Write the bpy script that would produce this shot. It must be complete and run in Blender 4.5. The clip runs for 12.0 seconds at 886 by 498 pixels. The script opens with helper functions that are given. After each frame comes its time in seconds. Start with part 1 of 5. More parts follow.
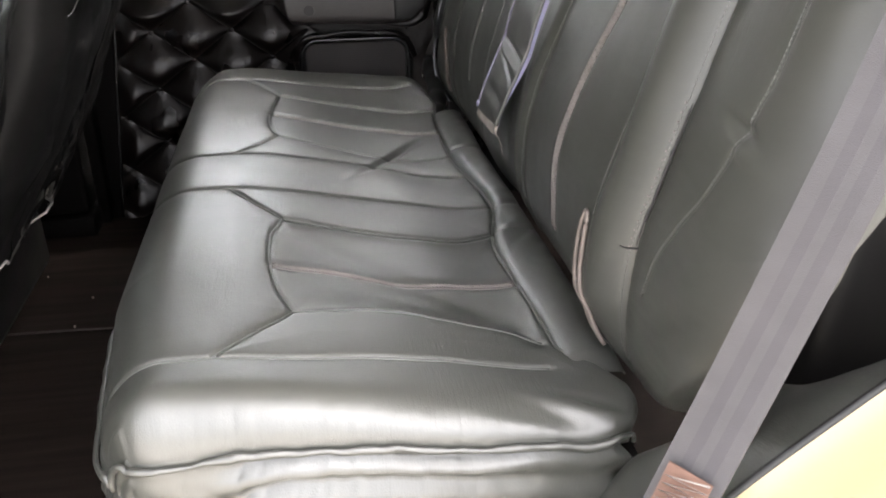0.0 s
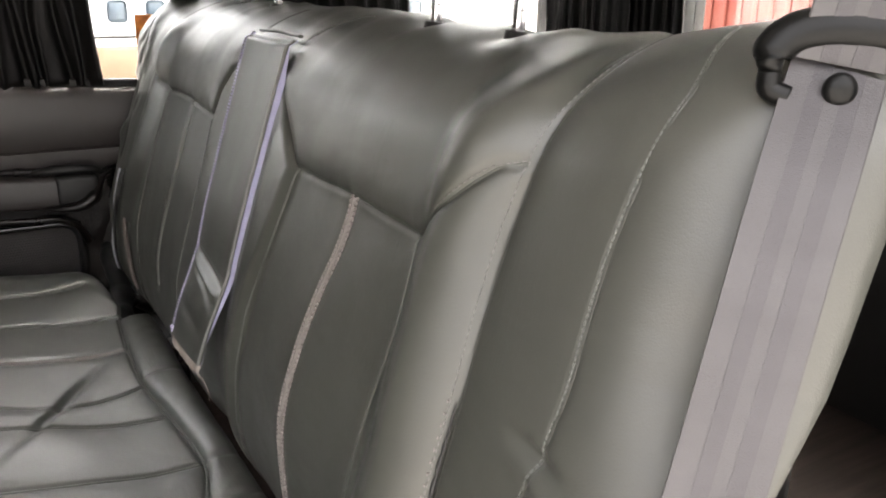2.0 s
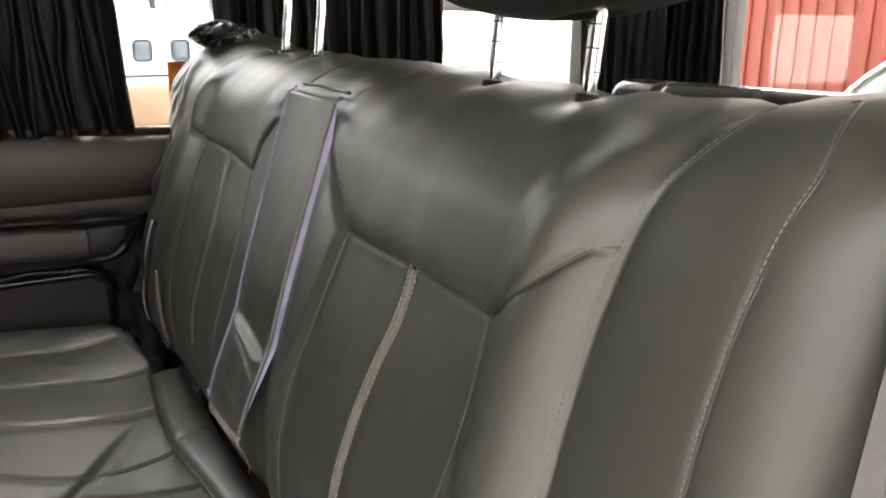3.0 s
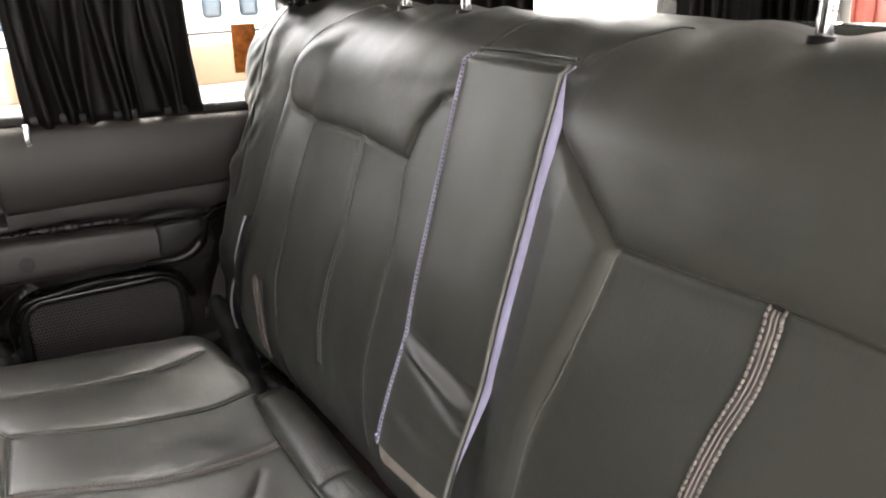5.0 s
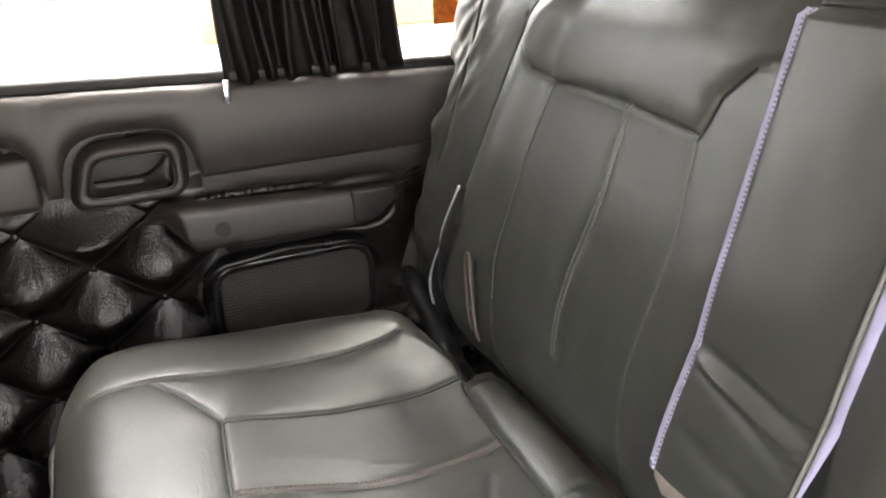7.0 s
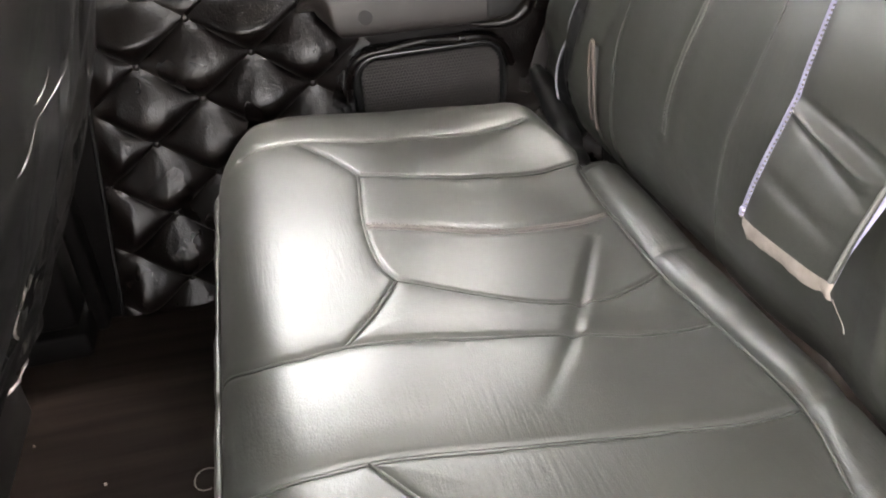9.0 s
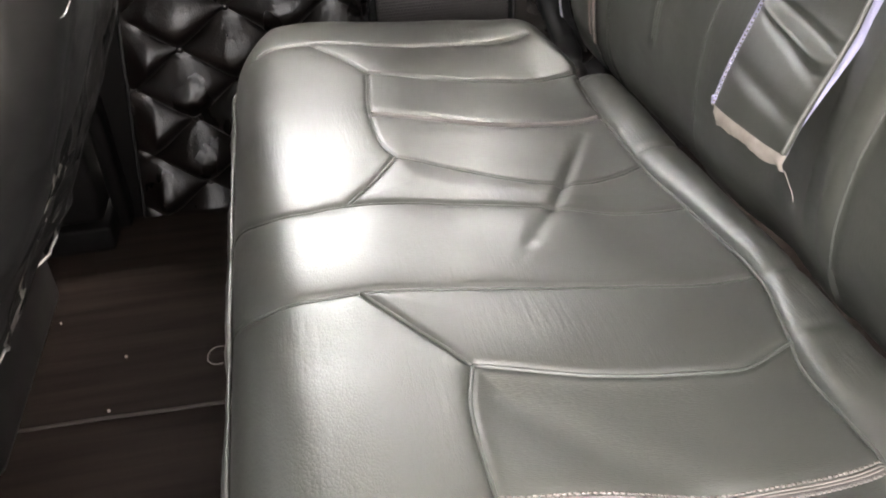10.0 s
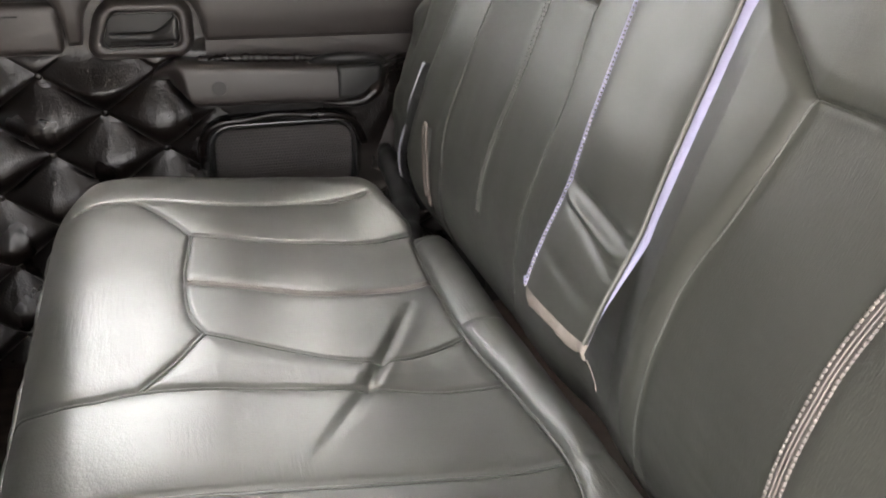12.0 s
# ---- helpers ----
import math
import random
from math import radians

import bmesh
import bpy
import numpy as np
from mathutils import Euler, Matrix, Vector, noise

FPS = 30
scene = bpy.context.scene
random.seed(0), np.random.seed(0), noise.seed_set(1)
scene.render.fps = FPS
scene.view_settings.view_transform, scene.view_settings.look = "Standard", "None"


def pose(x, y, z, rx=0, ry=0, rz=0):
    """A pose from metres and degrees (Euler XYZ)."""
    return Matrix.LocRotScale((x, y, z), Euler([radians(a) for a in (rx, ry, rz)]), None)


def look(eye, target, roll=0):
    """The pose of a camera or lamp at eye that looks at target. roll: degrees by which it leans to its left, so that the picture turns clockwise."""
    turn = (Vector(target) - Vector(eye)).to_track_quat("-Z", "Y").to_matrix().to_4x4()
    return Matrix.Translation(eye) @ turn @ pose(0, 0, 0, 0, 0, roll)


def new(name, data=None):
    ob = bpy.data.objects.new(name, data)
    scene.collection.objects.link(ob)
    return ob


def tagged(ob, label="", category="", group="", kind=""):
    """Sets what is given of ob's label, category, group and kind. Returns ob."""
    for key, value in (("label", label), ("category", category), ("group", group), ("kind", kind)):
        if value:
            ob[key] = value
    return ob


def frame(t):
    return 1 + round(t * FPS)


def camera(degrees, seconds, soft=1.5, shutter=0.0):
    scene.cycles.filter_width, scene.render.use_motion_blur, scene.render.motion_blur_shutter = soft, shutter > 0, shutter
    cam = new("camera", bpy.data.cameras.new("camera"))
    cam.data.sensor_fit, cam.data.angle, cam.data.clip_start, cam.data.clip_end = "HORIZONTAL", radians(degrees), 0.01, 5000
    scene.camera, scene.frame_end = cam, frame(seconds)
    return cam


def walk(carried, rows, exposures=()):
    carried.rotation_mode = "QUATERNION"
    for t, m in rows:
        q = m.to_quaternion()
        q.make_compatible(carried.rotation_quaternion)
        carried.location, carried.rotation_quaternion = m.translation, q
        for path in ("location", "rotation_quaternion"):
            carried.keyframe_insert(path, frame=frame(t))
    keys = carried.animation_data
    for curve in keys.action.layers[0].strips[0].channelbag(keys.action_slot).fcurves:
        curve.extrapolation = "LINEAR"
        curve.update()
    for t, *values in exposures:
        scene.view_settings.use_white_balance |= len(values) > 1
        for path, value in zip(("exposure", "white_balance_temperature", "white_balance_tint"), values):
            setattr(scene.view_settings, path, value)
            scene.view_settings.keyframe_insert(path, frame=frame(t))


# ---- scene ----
cam = camera(56.2, 12.0, soft=2.0)
EXPOSURE = 4.75
GAIN = [(0.0, -0.35, 6700), (0.5, -0.02, 6850), (1.0, 0.1, 6950), (2.0, -0.3, 7000), (2.5, -0.45, 7000), (3.7, -0.72, 7050), (5.5, 0.10, 7050), (6.5, 0.27, 7050), (7.7, 0.68, 7000), (9.5, 0.9, 7000), (10.5, 0.78, 7050), (12.0, 0.62, 7000)]
# seconds, place, and turn of the carried camera
ROWS = [
    (0, -0.2890, -0.7295, 0.8090, 64.07, 0.21, -9.52),
    (0.5, -0.2914, -0.6801, 0.8298, 66.14, 2.41, -11.03),
    (1, -0.2804, -0.6299, 0.8390, 66.15, 2.56, -14.16),
    (1.5, -0.2461, -0.5554, 0.8589, 68.06, 1.29, -23.23),
    (2, -0.2234, -0.4995, 0.8792, 71.74, -0.95, -30.18),
    (2.5, -0.2194, -0.4782, 0.9065, 73.59, -0.68, -30.92),
    (3, -0.2302, -0.4326, 0.8979, 73.91, -0.53, -29.10),
    (3.5, -0.2553, -0.3546, 0.8896, 73.55, -0.33, -27.58),
    (3.7, -0.2675, -0.3214, 0.8873, 73.52, -0.31, -27.50),
    (5.3, -0.3293, -0.0955, 0.9045, 70.08, 1.99, -31.44),
    (5.5, -0.3200, -0.0654, 0.9104, 70.18, 2.01, -31.39),
    (6, -0.3347, -0.0022, 0.9130, 69.71, 2.85, -31.52),
    (6.5, -0.3735, 0.0290, 0.9022, 68.06, 2.99, -28.88),
    (7, -0.4068, 0.0455, 0.8953, 67.15, 2.28, -23.59),
    (7.5, -0.4280, 0.0263, 0.8792, 64.87, 3.07, -21.12),
    (7.7, -0.4287, 0.0095, 0.8748, 64.06, 3.39, -20.58),
    (9.3, -0.4236, -0.1054, 0.8234, 57.33, 3.52, -12.53),
    (9.5, -0.4282, -0.1292, 0.8161, 56.88, 3.29, -12.31),
    (10, -0.4267, -0.1907, 0.8018, 55.67, 2.58, -11.28),
    (10.5, -0.4178, -0.2448, 0.7934, 55.13, 1.78, -10.53),
    (11, -0.4095, -0.2816, 0.7928, 56.25, -0.45, -12.18),
    (11.5, -0.3856, -0.2211, 0.8111, 60.61, -2.67, -16.09),
    (12, -0.3459, -0.1582, 0.8401, 63.88, -1.65, -18.11),
]
walk(cam, [(t, pose(x, y, z, rx, ry, rz)) for t, x, y, z, rx, ry, rz in ROWS], [(t, EXPOSURE + e, k, 13) for t, e, k in GAIN])

# ---- light ----
world = bpy.data.worlds.new("daylight")
scene.world = world
world.use_nodes = True
wn, wl = world.node_tree.nodes, world.node_tree.links
sky = wn.new("ShaderNodeTexSky")
sky.sky_type = "NISHITA"
sky.sun_disc = False
sky.sun_elevation = radians(58)
sky.sun_rotation = radians(80)
sky.air_density, sky.dust_density, sky.ozone_density = 1.0, 8.0, 0.4
cloud = wn.new("ShaderNodeHueSaturation")  # thin white overcast
cloud.inputs["Saturation"].default_value = 0.22
wl.new(sky.outputs[0], cloud.inputs["Color"])
wl.new(cloud.outputs[0], wn["Background"].inputs[0])
wn["Background"].inputs[1].default_value = 0.15
sun = new("sun", bpy.data.lights.new("sun", "SUN"))
sun.data.energy, sun.data.angle, sun.data.color = 0.5, radians(20), (1.0, 0.96, 0.90)
sun.matrix_world = look((2.462, 0.434, 4.0), (0, 0, 0))


# ---- materials ----
def mat(name, colour, rough, metal=0.0, spots=0.12, scale=40.0, bump=0.15, dist=0.0006, stretch=(1, 1, 1), dark=None, fine=600.0, vor=0.0, coat=0.0, spec=0.5, rough_var=0.08, wrinkle=None):
    """A surface with two scales of colour and gloss variation and a fine grain."""
    m = bpy.data.materials.new(name)
    m.use_nodes = True
    n, l = m.node_tree.nodes, m.node_tree.links
    b = n["Principled BSDF"]
    co = n.new("ShaderNodeTexCoord")
    mp = n.new("ShaderNodeMapping")
    mp.inputs["Scale"].default_value = stretch
    l.new(co.outputs["Object"], mp.inputs[0])
    big = n.new("ShaderNodeTexNoise")
    big.inputs["Scale"].default_value, big.inputs["Detail"].default_value = scale, 6
    l.new(mp.outputs[0], big.inputs["Vector"])
    mix = n.new("ShaderNodeMix")
    mix.data_type = "RGBA"
    other = dark or tuple(c * (1 - 2.2 * spots) for c in colour)
    mix.inputs["A"].default_value, mix.inputs["B"].default_value = (*[c * (1 + spots) for c in colour], 1), (*other, 1)
    l.new(big.outputs[0], mix.inputs["Factor"])
    l.new(mix.outputs["Result"], b.inputs["Base Color"])
    rr = n.new("ShaderNodeMapRange")
    rr.inputs["To Min"].default_value, rr.inputs["To Max"].default_value = max(rough - rough_var, 0.02), rough + rough_var
    l.new(big.outputs[0], rr.inputs[0])
    l.new(rr.outputs[0], b.inputs["Roughness"])
    b.inputs["Metallic"].default_value = metal
    b.inputs["Specular IOR Level"].default_value = spec
    b.inputs["Coat Weight"].default_value = coat
    b.inputs["Coat Roughness"].default_value = rough
    small = n.new("ShaderNodeTexNoise")
    small.inputs["Scale"].default_value, small.inputs["Detail"].default_value = fine, 3
    l.new(mp.outputs[0], small.inputs["Vector"])
    height = small.outputs[0]
    if vor:
        cells = n.new("ShaderNodeTexVoronoi")
        cells.feature = "DISTANCE_TO_EDGE"
        cells.inputs["Scale"].default_value = vor
        l.new(mp.outputs[0], cells.inputs["Vector"])
        low = n.new("ShaderNodeMath")
        low.operation = "MINIMUM"
        low.inputs[1].default_value = 0.22
        l.new(cells.outputs["Distance"], low.inputs[0])
        add = n.new("ShaderNodeMath")
        add.operation = "MULTIPLY_ADD"
        add.inputs[1].default_value = 3.0
        l.new(low.outputs[0], add.inputs[0])
        l.new(small.outputs[0], add.inputs[2])
        height = add.outputs[0]
    if wrinkle:
        turn = n.new("ShaderNodeMapping")
        turn.inputs["Scale"].default_value = wrinkle[:3]
        l.new(co.outputs["Object"], turn.inputs[0])
        line = n.new("ShaderNodeTexNoise")
        line.inputs["Scale"].default_value, line.inputs["Detail"].default_value, line.inputs["Distortion"].default_value = 1.0, 3, 0.6
        l.new(turn.outputs[0], line.inputs["Vector"])
        where = n.new("ShaderNodeMath")
        where.operation = "MULTIPLY"
        patch = n.new("ShaderNodeMapRange")
        patch.inputs["From Min"].default_value, patch.inputs["From Max"].default_value = 0.46, 0.66
        l.new(big.outputs[0], patch.inputs[0])
        l.new(line.outputs[0], where.inputs[0])
        l.new(patch.outputs[0], where.inputs[1])
        more = n.new("ShaderNodeMath")
        more.operation = "MULTIPLY_ADD"
        more.inputs[1].default_value = wrinkle[3]
        l.new(where.outputs[0], more.inputs[0])
        l.new(height, more.inputs[2])
        height = more.outputs[0]
    bp = n.new("ShaderNodeBump")
    bp.inputs["Strength"].default_value, bp.inputs["Distance"].default_value = bump, dist
    l.new(height, bp.inputs["Height"])
    l.new(bp.outputs[0], b.inputs["Normal"])
    return m


VINYL_COLOUR = (0.0372, 0.0380, 0.0326)
VINYL = mat("grey_green_vinyl", VINYL_COLOUR, 0.43, spec=1.0, coat=0.12, wrinkle=(230, 22, 60, 9.0), spots=0.07, scale=9, bump=0.13, dist=0.0010, fine=320, vor=420, stretch=(1.0, 0.55, 1.0), rough_var=0.09)
VINYL_BACK = mat("grey_green_vinyl_upright", VINYL_COLOUR, 0.39, spec=0.46, wrinkle=(90, 170, 20, 5.0), spots=0.07, scale=8, bump=0.11, dist=0.0008, fine=300, vor=700, stretch=(1.0, 1.0, 0.6), rough_var=0.06)
VINYL_BACK_RIB = mat("ribbed_upright_vinyl", VINYL_COLOUR, 0.44, spec=0.40, spots=0.07, scale=8, bump=0.30, dist=0.0010, fine=420, stretch=(0.6, 2.2, 0.3), rough_var=0.05)
VINYL_RIB = mat("ribbed_grey_green_vinyl", VINYL_COLOUR, 0.42, spec=1.0, coat=0.10, spots=0.06, scale=10, bump=0.16, dist=0.0010, fine=260, vor=360, stretch=(0.35, 1.6, 0.35), rough_var=0.05)
BLACK_VINYL = mat("black_tufted_vinyl", (0.0042, 0.0028, 0.0025), 0.29, spec=0.33, wrinkle=(150, 60, 25, 2.0), spots=0.25, scale=14, bump=0.22, dist=0.0015, fine=200, vor=230, stretch=(1, 1, 0.6))
HEAD_VINYL = mat("matt_black_vinyl", (0.007, 0.007, 0.007), 0.5, spec=0.35, spots=0.2, scale=12, bump=0.2, dist=0.0008, fine=300)
GLOSS_BLACK = mat("smooth_black_vinyl", (0.012, 0.012, 0.012), 0.22, spots=0.15, scale=9, bump=0.08, fine=300)
DOOR_PLASTIC = mat("brown_grey_door_plastic", (0.027, 0.0225, 0.021), 0.42, spots=0.10, scale=7, bump=0.25, dist=0.0008, fine=500, vor=600)
PILLAR = mat("matt_black_pillar_trim", (0.0022, 0.0018, 0.0017), 0.65, spec=0.08, spots=0.2, scale=12, bump=0.2, fine=500)
DARK_PLASTIC = mat("dark_plastic", (0.0075, 0.0068, 0.0066), 0.44, spec=0.4, spots=0.2, scale=12, bump=0.2, dist=0.0006, fine=500)
GUIDE = mat("black_moulded_plastic", (0.0028, 0.0028, 0.0028), 0.36, spec=0.14, spots=0.2, scale=30, bump=0.2)
# black for rubber parts, and for shade painted into slots and gaps
RUBBER_AND_GAP_SHADE = mat("black_rubber_and_gap_shade", (0.006, 0.006, 0.006), 0.6, spots=0.2)
CLOTH = mat("black_curtain_satin", (0.0042, 0.0038, 0.0038), 0.55, spec=0.18, spots=0.25, scale=10, bump=0.2, fine=1500, stretch=(3, 3, 0.5))
BELT_LIGHT = mat("pale_lilac_webbing", (0.024, 0.0215, 0.0228), 0.55, spots=0.10, scale=25, bump=0.5, dist=0.0007, fine=900, stretch=(1, 1, 2.0))
BELT = mat("lilac_grey_webbing", (0.018, 0.0158, 0.0180), 0.58, spots=0.10, scale=25, bump=0.5, dist=0.0007, fine=900, stretch=(1, 1, 2.0))
PALE_EDGE = mat("pale_grey_cover_edge", (0.30, 0.30, 0.33), 0.6, spots=0.15, scale=60)
LILAC = mat("lilac_zipper_tape", (0.32, 0.31, 0.45), 0.7, spots=0.12, scale=60, bump=0.4, fine=1200)
THREAD = mat("pale_pink_thread", (0.155, 0.137, 0.127), 0.7, spots=0.15, scale=90, bump=0.3)
STITCH_BAND = mat("pinkish_seam_band", (0.078, 0.070, 0.064), 0.5, spots=0.15, scale=60, bump=0.4, dist=0.001, fine=700)
GREY_THREAD = mat("grey_green_thread", (0.12, 0.12, 0.11), 0.6, spots=0.15, scale=90)
# lighter than the vinyl: seam highlights put into the colour; also wing thread
SEAM = mat("highlit_seam_and_thread", (0.075, 0.078, 0.070), 0.34, spots=0.15, scale=60)
BEIGE = mat("beige_backing_cloth", (0.29, 0.25, 0.22), 0.8, spots=0.2, scale=70, bump=0.4)
SLOT_TRIM = mat("worn_slot_trim", (0.125, 0.103, 0.090), 0.7, spots=0.2, scale=70, bump=0.4)
CHROME = mat("worn_chrome", (0.75, 0.75, 0.76), 0.16, metal=1.0, spots=0.08, scale=80)
WOOD_FLOOR = mat("dark_wood_look_floor", (0.0145, 0.0100, 0.0083), 0.6, spec=0.08, spots=0.48, scale=34, bump=0.3, dist=0.0008, fine=120, stretch=(0.12, 1.6, 1))
CREAM = mat("cream_car_paint", (0.24, 0.195, 0.115), 0.3, spots=0.05, scale=6)
HEADLINER = mat("pale_grey_headliner_cloth", (0.48, 0.47, 0.455), 0.9, spots=0.06, scale=20)
ASPHALT = mat("concrete_ground", (0.265, 0.256, 0.24), 0.85, spots=0.15, scale=1.5, bump=0.4, dist=0.004, fine=60)
WHITE_PAINT = mat("white_van_paint", (0.55, 0.55, 0.55), 0.3, spots=0.03, scale=3)
BLUE_PAINT = mat("blue_roof_paint", (0.13, 0.28, 0.55), 0.4, spots=0.08, scale=3)
TAN = mat("tan_lower_wall", (0.17, 0.10, 0.062), 0.8, spots=0.12, scale=4)
RED_PAINT = mat("red_painted_sheet", (0.17, 0.018, 0.012), 0.6, spots=0.22, scale=2.2, dark=(0.12, 0.035, 0.018))
ORANGE = mat("mottled_orange_film", (0.62, 0.25, 0.05), 0.5, spots=0.3, scale=110, dark=(0.02, 0.005, 0.002))
on, ol = ORANGE.node_tree.nodes, ORANGE.node_tree.links
light_through, backlit = on.new("ShaderNodeBsdfTranslucent"), on.new("ShaderNodeMixShader")
ol.new(on["Principled BSDF"].inputs["Base Color"].links[0].from_socket, light_through.inputs[0])
backlit.inputs[0].default_value = 0.22
ol.new(on["Principled BSDF"].outputs[0], backlit.inputs[1])
ol.new(light_through.outputs[0], backlit.inputs[2])
ol.new(backlit.outputs[0], on["Material Output"].inputs[0])
DARK_GLASS = mat("dark_van_glass", (0.06, 0.08, 0.10), 0.08, spots=0.1)
TYRE_COVER = mat("grey_spare_wheel_cover", (0.16, 0.18, 0.165), 0.4, spots=0.1, scale=8)


def clear(name, tint, rough, ior):
    m = bpy.data.materials.new(name)
    m.use_nodes = True
    b = m.node_tree.nodes["Principled BSDF"]
    b.inputs["Base Color"].default_value, b.inputs["Roughness"].default_value = (*tint, 1), rough
    b.inputs["Transmission Weight"].default_value, b.inputs["IOR"].default_value = 1.0, ior
    return m


# nearly opaque glass that holds daylight back from the unseen front
DIMMING_GLASS = clear("dimming_window_glass", (0.10, 0.11, 0.11), 0.0, 1.45)
GLASS = clear("window_glass", (0.96, 0.98, 0.97), 0.0, 1.45)
FILM = bpy.data.materials.new("clear_plastic_film")
FILM.use_nodes = True
fn, fl = FILM.node_tree.nodes, FILM.node_tree.links
see, shine, both, rim = fn.new("ShaderNodeBsdfTransparent"), fn.new("ShaderNodeBsdfGlossy"), fn.new("ShaderNodeMixShader"), fn.new("ShaderNodeFresnel")
see.inputs[0].default_value, shine.inputs["Roughness"].default_value, rim.inputs[0].default_value = (0.90, 0.90, 0.89, 1), 0.07, 1.28
fl.new(rim.outputs[0], both.inputs[0])
fl.new(see.outputs[0], both.inputs[1])
fl.new(shine.outputs[0], both.inputs[2])
haze, cloudy = fn.new("ShaderNodeBsdfDiffuse"), fn.new("ShaderNodeMixShader")
haze.inputs[0].default_value, cloudy.inputs[0].default_value = (0.42, 0.41, 0.40, 1), 0.01
fl.new(both.outputs[0], cloudy.inputs[1])
fl.new(haze.outputs[0], cloudy.inputs[2])
fl.new(cloudy.outputs[0], fn["Material Output"].inputs[0])


# ---- mesh helpers ----
def mesh_object(name, verts, faces, material, parent=None, label="", smooth=True, normals=None):
    me = bpy.data.meshes.new(name)
    me.from_pydata([tuple(v) for v in verts], [], [tuple(f) for f in faces])
    if smooth:
        me.polygons.foreach_set("use_smooth", [True] * len(me.polygons))
    if normals is not None:
        me.normals_split_custom_set_from_vertices(normals)
    me.materials.append(material)
    ob = new(name, me)
    if parent:
        ob.parent = parent
    if label:
        tagged(ob, label)
    return ob


def part(name, bm, material, parent=None, label="", smooth=True):
    bmesh.ops.recalc_face_normals(bm, faces=bm.faces)
    me = bpy.data.meshes.new(name)
    bm.to_mesh(me)
    bm.free()
    if smooth:
        me.polygons.foreach_set("use_smooth", [True] * len(me.polygons))
    me.materials.append(material)
    ob = new(name, me)
    if parent:
        ob.parent = parent
    if label:
        tagged(ob, label)
    return ob


def thing(name, label, category, group="", kind=""):
    return tagged(new(name), label, category, group, kind)


def block(x0, x1, y0, y1, z0, z1, bevel=0.0, seg=2):
    bm = bmesh.new()
    bmesh.ops.create_cube(bm, size=1)
    bmesh.ops.scale(bm, vec=(x1 - x0, y1 - y0, z1 - z0), verts=bm.verts)
    bmesh.ops.translate(bm, vec=((x0 + x1) / 2, (y0 + y1) / 2, (z0 + z1) / 2), verts=bm.verts)
    if bevel:
        bmesh.ops.bevel(bm, geom=bm.edges[:], offset=bevel, segments=seg, affect="EDGES", profile=0.5)
    return bm


def grid_faces(nu, nv):
    idx = np.arange(nu * nv).reshape(nu, nv)
    return np.stack([idx[:-1, :-1], idx[1:, :-1], idx[1:, 1:], idx[:-1, 1:]], -1).reshape(-1, 4)


def sheet(name, pts, material, parent=None, label=""):
    """A surface through a grid of points, an array of shape (nu, nv, 3)."""
    nu, nv = pts.shape[:2]
    return mesh_object(name, pts.reshape(-1, 3).tolist(), grid_faces(nu, nv).tolist(), material, parent, label)


def grid_normals(pts):
    """Unit normals of a grid of points, so that panels cut from it meet without an edge."""
    n = np.cross(np.gradient(pts, axis=0), np.gradient(pts, axis=1))
    return (n / (np.linalg.norm(n, axis=-1, keepdims=True) + 1e-12)).reshape(-1, 3)


def smooth_line(points, n=8):
    """A Catmull-Rom line through the points."""
    p = np.array(points, float)
    p = np.vstack([2 * p[0] - p[1], p, 2 * p[-1] - p[-2]])
    out = []
    for k in range(1, len(p) - 2):
        for u in np.linspace(0, 1, n, endpoint=False):
            a, b, c, d = p[k - 1 : k + 3]
            out.append(0.5 * (2 * b + (c - a) * u + (2 * a - 5 * b + 4 * c - d) * u**2 + (3 * b - a - 3 * c + d) * u**3))
    out.append(p[-2])
    return np.array(out)


def resample(line, step):
    seg = np.linalg.norm(np.diff(line, axis=0), axis=1)
    s = np.r_[0, np.cumsum(seg)]
    want = np.linspace(0, s[-1], max(int(s[-1] / step) + 1, 2))
    return np.stack([np.interp(want, s, line[:, k]) for k in range(line.shape[1])], 1)


def tube_data(line, radius, sides=6, flat=1.0):
    """Vertices and faces of a tube along a 3D line; flat squeezes it along its second axis."""
    line = np.asarray(line, float)
    t = np.gradient(line, axis=0)
    t /= np.linalg.norm(t, axis=1, keepdims=True) + 1e-12
    up = np.array([0.13, 0.21, 0.97])
    a = np.cross(t, up)
    a /= np.linalg.norm(a, axis=1, keepdims=True) + 1e-12
    b = np.cross(a, t)
    r = np.broadcast_to(radius, (len(line),))[:, None, None]
    ang = np.linspace(0, 2 * math.pi, sides, endpoint=False)
    ring = a[:, None] * np.cos(ang)[None, :, None] + flat * b[:, None] * np.sin(ang)[None, :, None]
    v = (line[:, None] + r * ring).reshape(-1, 3)
    f = []
    for k in range(len(line) - 1):
        for j in range(sides):
            f.append((k * sides + j, k * sides + (j + 1) % sides, (k + 1) * sides + (j + 1) % sides, (k + 1) * sides + j))
    f.append(tuple(range(sides - 1, -1, -1)))
    f.append(tuple(range((len(line) - 1) * sides, len(line) * sides)))
    return v, f


def tube(name, line, radius, material, parent=None, label="", sides=6, flat=1.0):
    v, f = tube_data(line, radius, sides, flat)
    return mesh_object(name, v.tolist(), f, material, parent, label)


